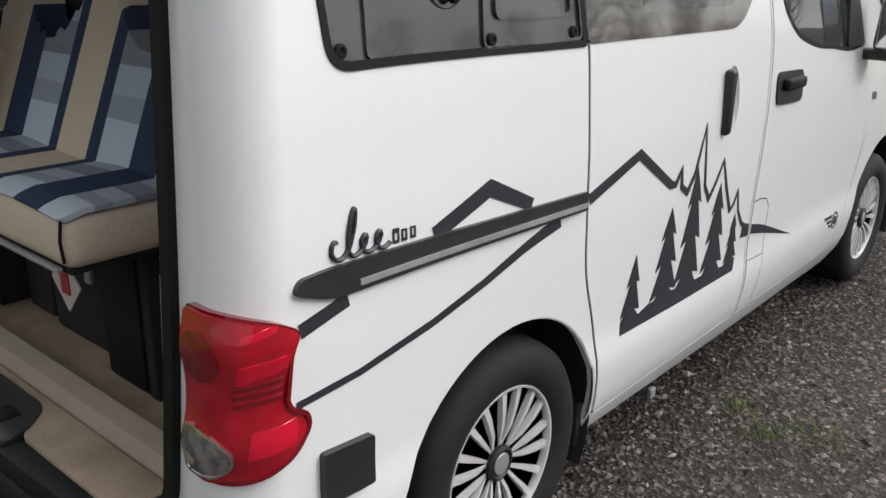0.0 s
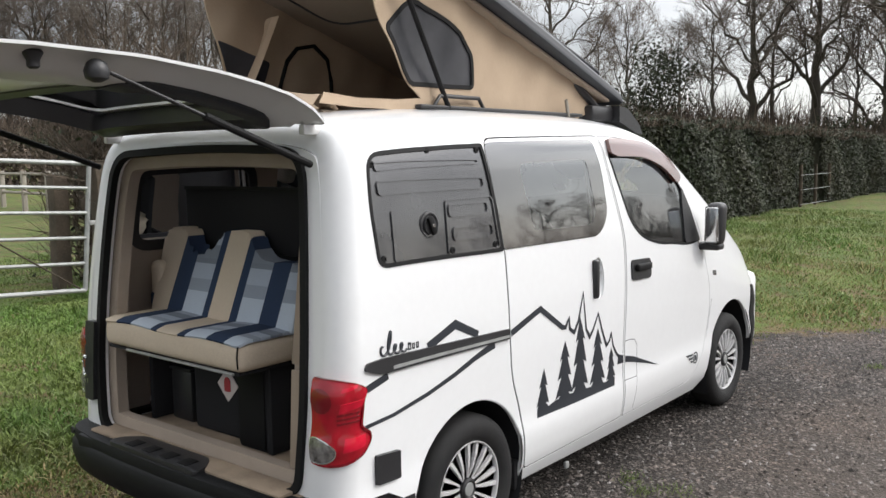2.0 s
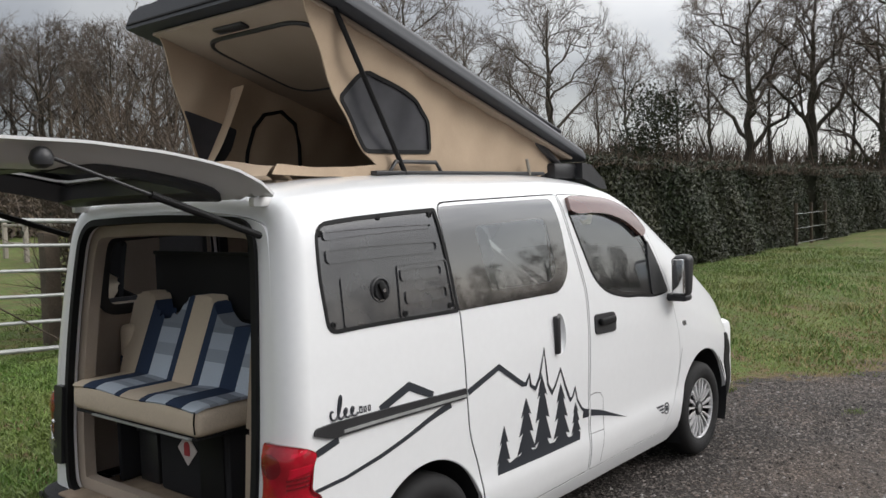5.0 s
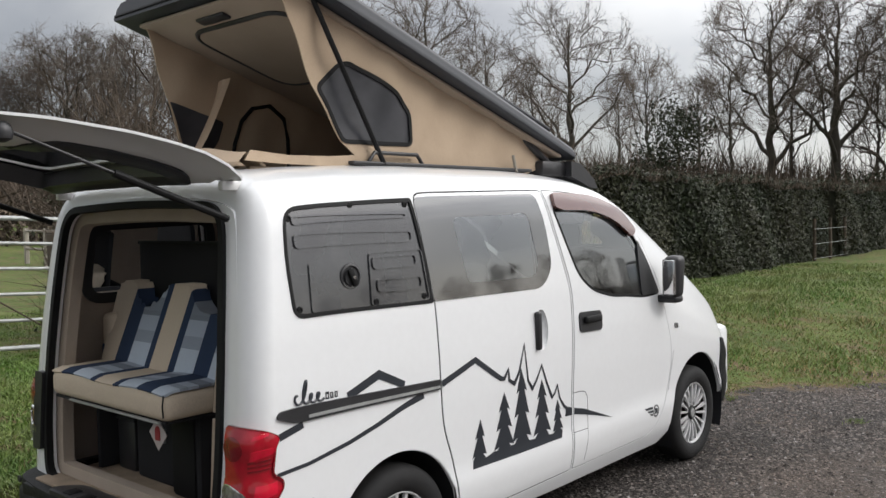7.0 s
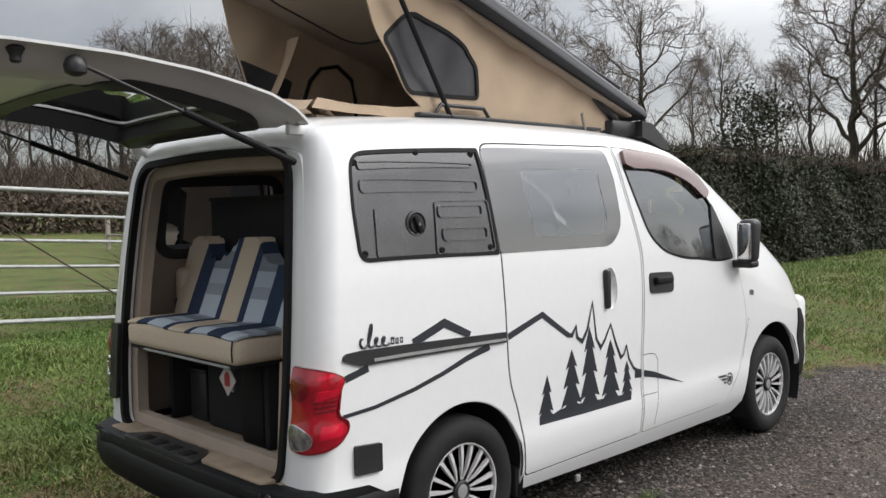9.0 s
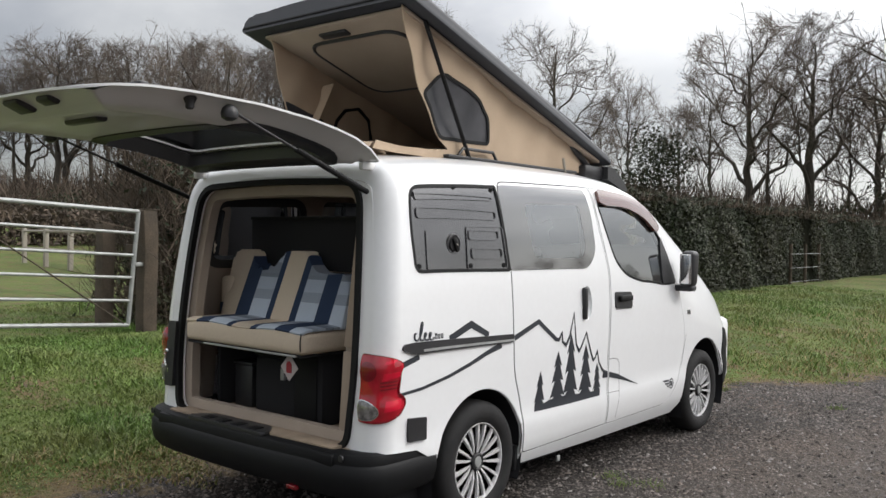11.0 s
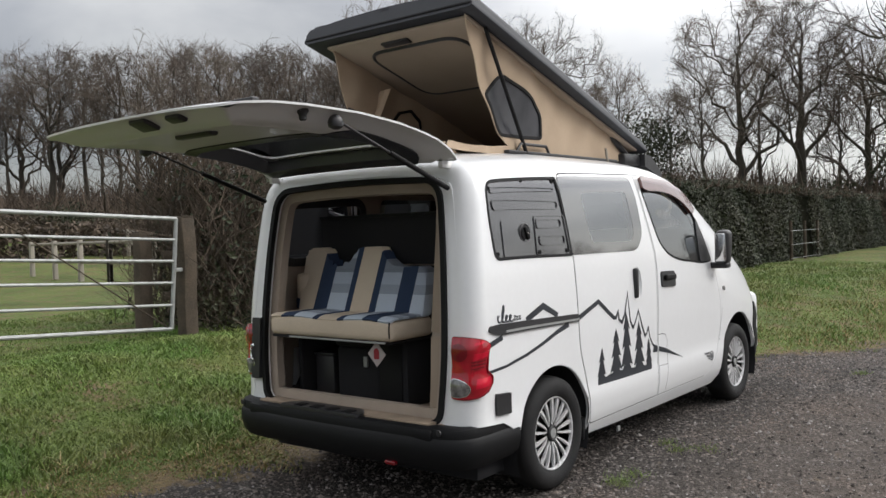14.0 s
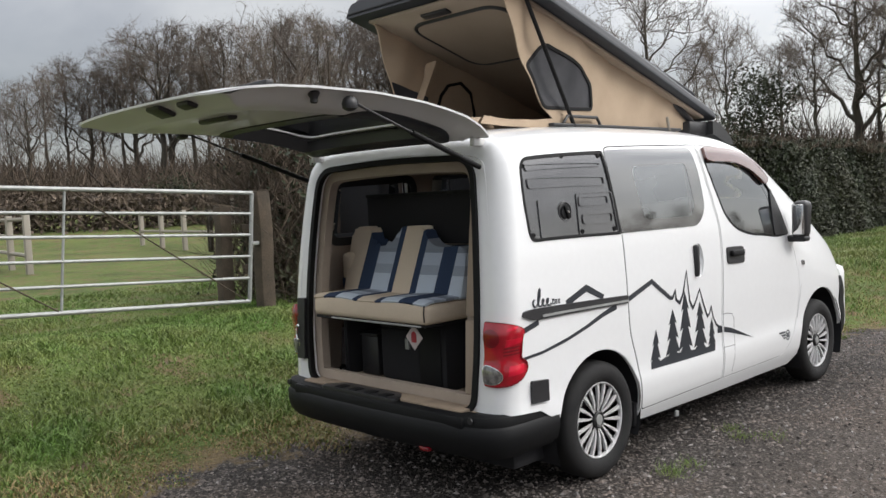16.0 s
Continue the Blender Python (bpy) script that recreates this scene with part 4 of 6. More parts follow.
for i in range(3):
    decal("badge_bar", [(2.865 + 0.03 * i, 0.445 - 0.020 * i), (2.945, 0.443 - 0.020 * i), (2.945, 0.456 - 0.020 * i), (2.85 + 0.03 * i, 0.458 - 0.020 * i)], decals)

for side in (False, True):
    k = -1 if side else 1
    # rear quarter window: black blanking panel on the right, dark glass on the left
    if not side:
        blank = sheet("blanking_panel", skin, inset(on_skin(REAR_PANEL), 0.006), [], 0.05, -0.003, 0.006, M_GLOSSBLK, van, "gloss black moulded window blanking panel with a locker door")
        sheet("panel_rim", skin, inset(on_skin(REAR_PANEL), -0.004), [inset(on_skin(REAR_PANEL), 0.012)], 0.04, 0.003, 0.006, M_SEAL, blank)
        for y0, y1, z0, z1, z2, z3 in ((0.365, 0.955, 1.572, 1.590, 1.606, 1.612), (0.365, 0.975, 1.488, 1.492, 1.542, 1.540), (0.735, 0.985, 1.392, 1.392, 1.443, 1.443), (0.75, 1.005, 1.302, 1.300, 1.356, 1.354)):
            o = rounded([(y0, z0), (y1, z1), (y1, z3), (y0, z2)], 0.022)
            sheet("pressed_rib", skin, on_skin(o), [inset(on_skin(o), 0.007)], 0.03, 0.0035, 0.006, M_GLOSSBLK, blank)
        o = rounded([(0.415, 1.255), (0.675, 1.25), (0.69, 1.432), (0.42, 1.436)], 0.015)
        sheet("locker_door", skin, on_skin(o), [], 0.04, 0.0025, 0.006, M_GLOSSBLK, blank)
        o = rounded([(0.71, 1.252), (1.045, 1.250), (1.02, 1.462), (0.72, 1.46)], 0.02)
        sheet("pressed_rib", skin, on_skin(o), [inset(on_skin(o), 0.005)], 0.04, 0.003, 0.006, M_GLOSSBLK, blank)
        for y, z in ((0.355, 1.597), (0.66, 1.645), (0.96, 1.645), (1.015, 1.268), (0.74, 1.268), (0.362, 1.272)):
            bm = revolve([(0, 0.013), (0.004, 0.012), (0.005, 0.007), (0.002, 0.005)], 12)
            ob = part("screw", bm, M_SEAL, blank)
            ob.location = skin(*uv_of(y, z)) + Vector((-0.002, 0, 0))
        lock_p = skin(*uv_of(0.612, 1.372))
        lock = part("filler_lock", revolve([(-0.004, 0.052), (0.006, 0.050), (0.008, 0.044), (0.003, 0.040), (0.003, 0.034), (0.012, 0.032), (0.013, 0.0)], 28), M_BLACK, blank, "round black locking filler cap")
        lock.location = lock_p
        grip = part("lock_grip", box((0.010, -0.013, -0.036), (0.026, 0.013, 0.036), 0.006, m=pose(0, 0, 0, 25, 0, 0)), M_SEAL, lock)
        part("lock_barrel", revolve([(0.024, 0.008), (0.028, 0.007), (0.028, 0.0)], 14), M_CHROME, lock)
    else:
        ob = sheet("rear_side_glass", skin, inset(on_skin(REAR_PANEL), 0.004), [], 0.05, 0, 0, M_GLASS, van, mirror=True)
        ob.visible_shadow = False
    # slide rail
    rail = sheet("slide_rail", skin, on_skin(rounded([(0.222, 0.912), (0.30, 0.884), (1.068, 0.874), (1.068, 0.916), (0.30, 0.938), (0.235, 0.934)], [0.015, 0.03, 0.004, 0.004, 0.03, 0.012])), [], 0.03, 0.010, 0.016, M_BLACK, van, "black sliding door rail cover", mirror=side)
    sheet("rail_strip", skin, on_skin(rounded([(0.36, 0.893), (1.064, 0.881), (1.064, 0.892), (0.36, 0.904)], 0.003)), [], 0.04, 0.013, 0.004, M_GALV, rail, mirror=side)
    # handles
    bm = box((0.836, 1.772, 0.942), (0.866, 1.808, 1.128), 0.012, 3)
    bmesh.ops.scale(bm, vec=(k, 1, 1), verts=bm.verts)
    part("slide_handle", bm, M_BLACK, van, "black upright sliding door handle")
    hd = sheet("door_handle", skin, on_skin(rounded([(2.165, 0.982), (2.385, 0.975), (2.385, 1.078), (2.165, 1.086)], 0.028)), [], 0.03, 0.008, 0.012, M_BLACK, van, "black recessed front door handle", mirror=side)
    bm = box((0.848, 2.20, 1.025), (0.874, 2.355, 1.062), 0.010, 3)
    bmesh.ops.scale(bm, vec=(k, 1, 1), verts=bm.verts)
    part("grip", bm, M_SEAL, hd)
    # lower flap seams at the foot of the door
    fl = [(2.10, 0.680), (2.15, 0.682), (2.205, 0.672), (2.232, 0.640), (2.235, 0.50), (2.222, 0.40), (2.205, 0.31)]
    decal("flap_seam", ribbon(fl, 0.0018), van, 0.0015, M_SEAL, "", 0, side)
    decal("flap_seam", ribbon([(2.10, 0.478), (2.23, 0.474)], 0.0014), van, 0.0015, M_SEAL, "", 0, side)
    decal("fender_seam", ribbon([(3.225, 0.75), (3.16, 0.52)], 0.0015), van, 0.0015, M_SEAL, "", 0, side)
    decal("side_repeater", rounded([(3.25, 0.885), (3.295, 0.88), (3.295, 0.912), (3.25, 0.917)], 0.012), van, 0.006, M_LAMP, "small clear side indicator", 0.006, side)
    # tail lamp round the corner: a moulded lens, pressed reflector facets with painted red glints
    L = rounded([(-0.030, 0.912), (0.06, 0.908), (0.13, 0.892), (0.178, 0.864), (0.158, 0.833), (0.150, 0.746), (0.165, 0.727), (0.198, 0.712), (0.205, 0.684), (0.175, 0.645), (0.10, 0.612), (0.03, 0.602), (-0.030, 0.605)],
                [0.01, 0.05, 0.05, 0.02, 0.02, 0.02, 0.02, 0.02, 0.03, 0.05, 0.05, 0.05, 0.01])
    lamp = sheet("tail_lamp", lamp_skin, L, [], 0.012, 0.0, 0.024, M_RED, van, "glossy red tail lamp wrapped round the rear corner", mirror=side)
    sheet("lens_rim", skin, inset(L, -0.004), [inset(L, 0.004)], 0.02, 0.011, 0.012, M_REDDK, lamp, mirror=side)
    rev = rounded([(-0.028, 0.704), (0.010, 0.706), (0.048, 0.690), (0.068, 0.660), (0.060, 0.632), (0.030, 0.613), (-0.028, 0.609)], 0.02)
    lens = sheet("reversing_lens", lamp_skin, rev, [], 0.012, 0.003, 0.006, M_LAMP, lamp, "clear grey reversing lamp lens", mirror=side)
    sheet("bright_rim", lamp_skin, rev, [inset(rev, 0.004)], 0.012, 0.0045, 0.004, M_CHROME, lens, mirror=side)
    o = [(0.010 + 0.040 * math.cos(a * math.pi / 12), 0.835 + 0.046 * math.sin(a * math.pi / 12)) for a in range(24)]
    sheet("brake_bulb_lens", lamp_skin, o, [], 0.015, 0.0015, 0.003, M_REDDK, lamp, mirror=side)
    for z0, z1, u0, u1, up in ((0.868, 0.892, 0.075, 0.128, 0.012), (0.795, 0.838, 0.070, 0.146, 0.020), (0.655, 0.712, 0.085, 0.170, 0.014)):
        sheet("reflector_facet", lamp_skin, [(u0, z0), (u1, z0 + up), (u1 + 0.004, z1), (u0 + 0.006, z1 - 0.008)], [], 0.012, 0.0022, 0.003, M_REDHI, lamp, mirror=side)
    for z in (0.752, 0.768, 0.784):
        sheet("lens_ridge", lamp_skin, [(0.065, z), (0.142, z + 0.010), (0.142, z + 0.0145), (0.065, z + 0.006)], [], 0.02, 0.004, 0.006, M_REDDK, lamp, mirror=side)
    # blanking plate on the rear wing
    decal("blanking_plate", rounded([(0.268, 0.502), (0.388, 0.496), (0.388, 0.598), (0.268, 0.608)], 0.008), van, 0.014, M_BLACK, "square black plastic blanking plate", 0.02, side)
    # bumper ends at the front
    decal("front_bumper_end", rounded([(3.975, 0.765), (4.17, 0.74), (4.185, 0.50), (4.18, 0.30), (4.08, 0.28), (4.0, 0.30), (3.985, 0.45), (3.955, 0.55)], 0.02), van, 0.006, M_BUMPER, "dark grey front bumper end", 0.012, side)
    # door mirror
    mir = new("door_mirror")
    mir.parent = van
    sh = box((0.865, 3.035, 1.085), (0.968, 3.15, 1.335), 0.035, 4)
    for v in sh.verts:
        v.co.x += (v.co.z - 1.2) * 0.06
    bmesh.ops.scale(sh, vec=(k, 1, 1), verts=sh.verts)
    part("housing", sh, M_BLACK, mir, "black mirror housing")
    g = box((0.878, 3.028, 1.105), (0.957, 3.040, 1.315), 0.012, 3)
    bmesh.ops.scale(g, vec=(k, 1, 1), verts=g.verts)
    part("mirror_glass", g, M_CHROME, mir)
    a = box((0.80, 3.06, 1.055), (0.95, 3.16, 1.10), 0.018, 3)
    bmesh.ops.scale(a, vec=(k, 1, 1), verts=a.verts)
    part("arm", a, M_BLACK, mir)
    # wheel arch lip and jacking tab
    for cy, cz, r, a0, a1 in ((0.822, 0.305, 0.362, 166, -6), (3.585, 0.31, 0.385, 186, 18)):
        pts = [skin(*uv_of(y, z)) for y, z in arch(cy, cz, r, a0, a1, 30)]
        part("arch_lip", tube([(p.x * k - 0.006 * k, p.y, p.z) for p in pts], 0.0055, 8), M_WHITE, van)
part("jacking_tab", box((0.780, 1.61, 0.145), (0.795, 1.64, 0.178), 0.004), M_GALV, van)
part("mud_flap", box((0.66, 1.16, 0.19), (0.81, 1.19, 0.32), 0.006), M_BLACK, van)
# left rear pillar plate and its chrome catch
sheet("pillar_plate", rear_face, rounded([(-0.742, 0.585), (-0.672, 0.585), (-0.672, 0.93), (-0.742, 0.93)], 0.01), [], 0.04, 0.030, 0.03, M_BLACK, van, "black plate on the rear pillar")
bmc = bmesh.new()
add_tube(bmc, [(-0.716 + 0.020 * math.cos(radians(a)), rear_y(0.75) - 0.040, 0.738 + 0.042 * math.sin(radians(a))) for a in range(50, 320, 18)], 0.006, 8)
part("catch", bmc, M_CHROME, van)

# ---------------- interior ----------------
cabin = new("cabin")
cabin.parent = van
part("load_floor", box((-0.66, 0.085, 0.42), (0.66, 2.2, 0.472), 0.006), M_CARPET, cabin, "sandy carpeted load floor")
part("sill_trim", prism(rounded([(-0.62, 0.03), (-0.42, 0.03), (-0.36, 0.085), (0.14, 0.085), (0.20, 0.03), (0.62, 0.03), (0.62, 0.135), (-0.62, 0.135)], 0.02), "z", 0.472, 0.484, 0.003), M_CARPET, cabin)
part("scuff_plate", prism(rounded([(-0.40, -0.012), (0.20, -0.012), (0.19, 0.045), (0.12, 0.115), (-0.32, 0.115), (-0.40, 0.045)], 0.035), "z", 0.470, 0.4885, 0.004), M_BLACK, cabin, "black moulded scuff plate on the loading sill")
for i in range(4):
    part("scuff_rib", box((-0.30 + 0.12 * i, 0.005, 0.487), (-0.24 + 0.12 * i, 0.065, 0.4925), 0.002), M_SEAL, cabin)


def inner_wall(y, z):
    p = skin(*uv_of(y, z))
    return Vector((p.x - 0.055, p.y, p.z))


WALL = [(0.19, 0.472), (0.42, 0.472), (0.44, 0.71), (1.22, 0.71), (1.24, 0.472), (2.1, 0.472), (2.1, 1.66), (0.29, 1.64), (0.24, 1.4), (0.20, 1.0)]
for side in (False, True):
    holes = [rounded([(0.36, 1.24), (1.06, 1.24), (1.02, 1.60), (0.38, 1.58)], 0.08), rounded([(1.2, 1.27), (1.9, 1.27), (1.9, 1.62), (1.2, 1.62)], 0.05)] if side else [rounded([(1.2, 1.27), (1.9, 1.27), (1.9, 1.62), (1.2, 1.62)], 0.05)]
    sheet("side_trim", inner_wall, WALL, holes, 0.06, 0, 0.012, M_TRIM, cabin, "beige carpet-trimmed side wall", mirror=side, solid=True)
sheet("window_frame", inner_wall, inset(rounded([(0.36, 1.24), (1.06, 1.24), (1.02, 1.60), (0.38, 1.58)], 0.08), -0.03), [inset(rounded([(0.36, 1.24), (1.06, 1.24), (1.02, 1.60), (0.38, 1.58)], 0.08), 0.02)], 0.05, -0.015, 0.01, M_BLACK, cabin, mirror=True, solid=True)


def rear_inner(x, z):
    return Vector((x, rear_y(z + 0.05) + 0.035, z))


INNER = inset(OPENING, 0.055)
sheet("rear_trim", rear_inner, inset(OPENING, -0.06), [INNER], 0.04, 0, 0.05, M_TRIM, cabin, "beige trim round the tailgate opening")
part("headlining", box((-0.64, 0.27, 1.655), (0.64, 0.42, 1.675), 0.004), M_LINER, cabin)
for k in (1, -1):
    part("headlining", box((0.46 if k > 0 else -0.66, 0.42, 1.655), (0.66 if k > 0 else -0.46, 2.3, 1.675), 0.004), M_LINER, cabin)
    part("roof_aperture_trim", box((0.455 if k > 0 else -0.475, 0.42, 1.66), (0.475 if k > 0 else -0.455, 2.2, 1.80), 0.004), M_LINER, cabin)
part("roof_aperture_trim", box((-0.455, 0.41, 1.66), (0.455, 0.425, 1.80), 0.004), M_LINER, cabin)
part("headlining", box((-0.46, 2.0, 1.64), (0.46, 2.55, 1.66), 0.004), M_LINER, cabin)

column = root("side_cupboard", "tall narrow beige cupboard beside the tailgate opening", "cupboard")
for nm, lo, hi, m_ in (("carcass", (0.515, 0.165, 0.474), (0.655, 0.42, 1.585), M_TRIM), ("door", (0.528, 0.158, 0.90), (0.618, 0.167, 1.48), M_LINER), ("door", (0.528, 0.158, 0.53), (0.618, 0.167, 0.88), M_LINER)):
    bm = box(lo, hi, 0.005)
    for v in bm.verts:
        v.co.y += 0.115 * max(0.0, (v.co.z - 0.47) / 1.1) ** 1.6
    part(nm, bm, m_, column)

# striped upholstery: woven bands across the seat's width
def plaid(name, bands, axis_out, vert=True):
    m = bpy.data.materials.new(name)
    m.use_nodes = True
    nn, ll = m.node_tree.nodes, m.node_tree.links
    bs = nn["Principled BSDF"]
    bs.inputs["Roughness"].default_value = 0.92
    bs.inputs["Specular IOR Level"].default_value = 0.15
    c = nn.new("ShaderNodeTexCoord")
    sp = nn.new("ShaderNodeSeparateXYZ")
    ll.new(c.outputs["Object"], sp.inputs[0])
    mr = nn.new("ShaderNodeMapRange")
    mr.inputs["From Min"].default_value, mr.inputs["From Max"].default_value = -0.65, 0.40
    ll.new(sp.outputs["X"], mr.inputs["Value"])
    r = nn.new("ShaderNodeValToRGB")
    r.color_ramp.interpolation = "CONSTANT"
    while len(r.color_ramp.elements) < len(bands):
        r.color_ramp.elements.new(0.5)
    for e, (x, cc) in zip(r.color_ramp.elements, bands):
        e.position, e.color = (x + 0.65) / 1.05, (*cc, 1)
    ll.new(mr.outputs["Result"], r.inputs["Fac"])
    r2 = nn.new("ShaderNodeValToRGB")
    r2.color_ramp.interpolation = "CONSTANT"
    stops = [(0.0, 1.0), (0.28, 0.62), (0.42, 0.80), (0.60, 0.42), (0.66, 0.46), (0.82, 0.75)]
    while len(r2.color_ramp.elements) < len(stops):
        r2.color_ramp.elements.new(0.5)
    for e, (x, v) in zip(r2.color_ramp.elements, stops):
        e.position, e.color = x, (v * 0.94, v * 0.97, min(1, v * 1.04), 1)
    mr2 = nn.new("ShaderNodeMapRange")
    lo, hi = (0.96, 1.32) if vert else (0.11, 0.37)
    mr2.inputs["From Min"].default_value, mr2.inputs["From Max"].default_value = lo, hi
    ll.new(sp.outputs["Z" if vert else "Y"], mr2.inputs["Value"])
    ll.new(mr2.outputs["Result"], r2.inputs["Fac"])
    lum = nn.new("ShaderNodeSeparateColor")
    ll.new(r.outputs["Color"], lum.inputs[0])
    pick = nn.new("ShaderNodeMath")
    pick.operation = "GREATER_THAN"
    ll.new(lum.outputs["Blue"], pick.inputs[0])
    pick.inputs[1].default_value = 0.5
    mulc = nn.new("ShaderNodeMixRGB")
    mulc.blend_type = "MULTIPLY"
    ll.new(pick.outputs[0], mulc.inputs[0])
    ll.new(r.outputs["Color"], mulc.inputs[1])
    ll.new(r2.outputs["Color"], mulc.inputs[2])
    wv = nn.new("ShaderNodeTexNoise")
    wv.inputs["Scale"].default_value = 320
    ll.new(c.outputs["Object"], wv.inputs["Vector"])
    wr = nn.new("ShaderNodeMapRange")
    wr.inputs["To Min"].default_value, wr.inputs["To Max"].default_value = 0.8, 1.2
    ll.new(wv.outputs["Fac"], wr.inputs["Value"])
    sc = nn.new("ShaderNodeVectorMath")
    sc.operation = "SCALE"
    ll.new(mulc.outputs[0], sc.inputs[0])
    ll.new(wr.outputs["Result"], sc.inputs["Scale"])
    ll.new(sc.outputs[0], bs.inputs["Base Color"])
    return m


BEIGE, NAVY, PALE = (0.60, 0.51, 0.40), (0.034, 0.052, 0.095), (0.52, 0.57, 0.63)
BANDS = [(-0.65, BEIGE), (-0.505, NAVY), (-0.395, PALE), (-0.245, NAVY), (-0.205, BEIGE), (-0.06, NAVY), (-0.012, PALE), (0.129, NAVY), (0.235, PALE)]
M_BACKREST = plaid("striped_backrest_cloth", BANDS, None, True)
M_SEATTOP = plaid("striped_seat_cloth", BANDS, None, False)
M_BEIGECLOTH = mat("beige_seat_cloth", BEIGE, 0.92, noise_amt=0.4, noise_scale=6, color2=(0.53, 0.445, 0.345), fine=0.12, fine_scale=300, spec=0.15)
bench = root("bench_seat", "rear-facing bench seat in blue and beige striped cloth", "bench seat")
bm = box((-0.605, 0.112, 0.842), (0.325, 0.46, 0.952), 0.032, 4)
bmesh.ops.subdivide_edges(bm, edges=[e for e in bm.edges if e.calc_length() > 0.2], cuts=6, use_grid_fill=True)
for v in bm.verts:
    if v.co.z > 0.93:
        v.co.z += 0.006 * math.sin(v.co.x * 12) + 0.012 * (1 - ((v.co.x + 0.15) / 0.45) ** 2) * 0.6
part("seat_cushion", bm, M_BEIGECLOTH, bench, smooth=60)


def seat_top(x, y):
    e = min(1.0, max(0.0, (y - 0.108) / 0.05))
    return Vector((x, y, 0.9475 + 0.0225 * e ** 0.5 - 0.004 + 0.006 * math.sin(x * 12)))


sheet("seat_cover", seat_top, rounded([(-0.60, 0.112), (0.32, 0.112), (0.32, 0.40), (-0.60, 0.40)], 0.02), [], 0.03, 0.0, 0.012, M_SEATTOP, bench, "striped seat cover")
B = [(-0.635, 0.945), (0.335, 0.945), (0.345, 1.10), (0.335, 1.205), (0.27, 1.212), (0.19, 1.205), (0.10, 1.212), (0.035, 1.255), (0.005, 1.305), (-0.03, 1.318), (-0.16, 1.318), (-0.20, 1.298), (-0.225, 1.25), (-0.27, 1.215), (-0.36, 1.205), (-0.40, 1.225), (-0.45, 1.30), (-0.48, 1.318), (-0.585, 1.318), (-0.615, 1.29)]
bm = prism(rounded(B, 0.025, 3), "y", 0.0, 0.085, 0.018)
bmesh.ops.transform(bm, matrix=Matrix.Translation((0, 0.352, 0)), verts=bm.verts)
for v in bm.verts:
    v.co.y += (v.co.z - 0.95) * 0.40
    v.co.x -= max(0.0, v.co.z - 0.95) * 0.19
part("backrest", bm, M_BACKREST, bench, "striped backrest with raised head sections", smooth=40)
part("end_piping", tube([(0.314, 0.114, 0.862), (0.316, 0.110, 0.905), (0.316, 0.116, 0.944)], 0.0035, 6), M_SEAL, bench)
part("edge_strip", box((-0.44, 0.112, 0.832), (0.28, 0.126, 0.842), 0.003), M_GALV, bench, "thin metal strip under the cushion")
# near-black boards: the shade below the seat is in their colour
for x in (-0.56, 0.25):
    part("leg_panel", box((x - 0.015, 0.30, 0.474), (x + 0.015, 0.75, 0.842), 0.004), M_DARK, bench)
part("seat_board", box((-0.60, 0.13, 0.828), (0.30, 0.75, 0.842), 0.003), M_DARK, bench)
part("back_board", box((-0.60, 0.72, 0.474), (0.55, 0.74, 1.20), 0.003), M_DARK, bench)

flap = root("folding_table", "folded matt black panel standing behind the bench", "panel")
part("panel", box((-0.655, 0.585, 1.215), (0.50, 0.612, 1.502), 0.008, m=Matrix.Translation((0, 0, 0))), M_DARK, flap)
part("edge_trim", box((-0.655, 0.578, 1.488), (0.50, 0.586, 1.506), 0.002), M_SEAL, flap)
part("bracket", tube([(-0.62, 0.60, 1.24), (-0.60, 0.68, 1.0)], 0.012, 8), M_BLACK, flap)

# near-black on the boxes also carries the shade under the seat
fridge = root("cool_box", "black portable cool box standing under the bench", "cool box")
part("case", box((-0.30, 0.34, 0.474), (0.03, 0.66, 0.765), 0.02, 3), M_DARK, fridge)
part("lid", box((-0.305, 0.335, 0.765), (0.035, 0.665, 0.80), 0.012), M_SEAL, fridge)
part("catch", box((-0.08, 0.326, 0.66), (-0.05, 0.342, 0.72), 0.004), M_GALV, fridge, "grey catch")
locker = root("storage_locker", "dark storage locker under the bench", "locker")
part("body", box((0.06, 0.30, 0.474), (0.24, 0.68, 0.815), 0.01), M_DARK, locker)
part("front_door", box((0.07, 0.292, 0.49), (0.23, 0.302, 0.80), 0.004), M_SEAL, locker)
crate = root("storage_crate", "dark plastic crate under the bench", "crate")
part("body", box((-0.50, 0.36, 0.474), (-0.35, 0.62, 0.70), 0.012), M_BLACK, crate)
part("rim", box((-0.505, 0.355, 0.70), (-0.345, 0.625, 0.715), 0.004), M_BLACK, crate)
M_CARD = mat("white_card", (0.50, 0.44, 0.43), 0.6, noise_amt=0.3, noise_scale=20)
M_CARDRED = mat("red_print", (0.30, 0.02, 0.03), 0.6)
tag = root("gas_warning_tag", "white diamond warning tag with red symbol hung under the seat", "tag")
part("card", prism([(0.165, 0.702), (0.228, 0.768), (0.165, 0.834), (0.102, 0.768)], "y", 0.176, 0.179), M_CARD, tag)
part("symbol", prism(rounded([(0.147, 0.742), (0.183, 0.742), (0.183, 0.786), (0.172, 0.798), (0.158, 0.798), (0.147, 0.786)], 0.006), "y", 0.1735, 0.176), M_CARDRED, tag)
part("strap", box((0.158, 0.172, 0.822), (0.172, 0.178, 0.85), 0.002), M_SEAL, tag)
bol = root("side_bolster", "small beige and navy cushion against the side wall", "cushion")
part("pad", box((-0.70, 0.40, 0.98), (-0.605, 0.52, 1.17), 0.03, 3), M_BEIGECLOTH, bol)
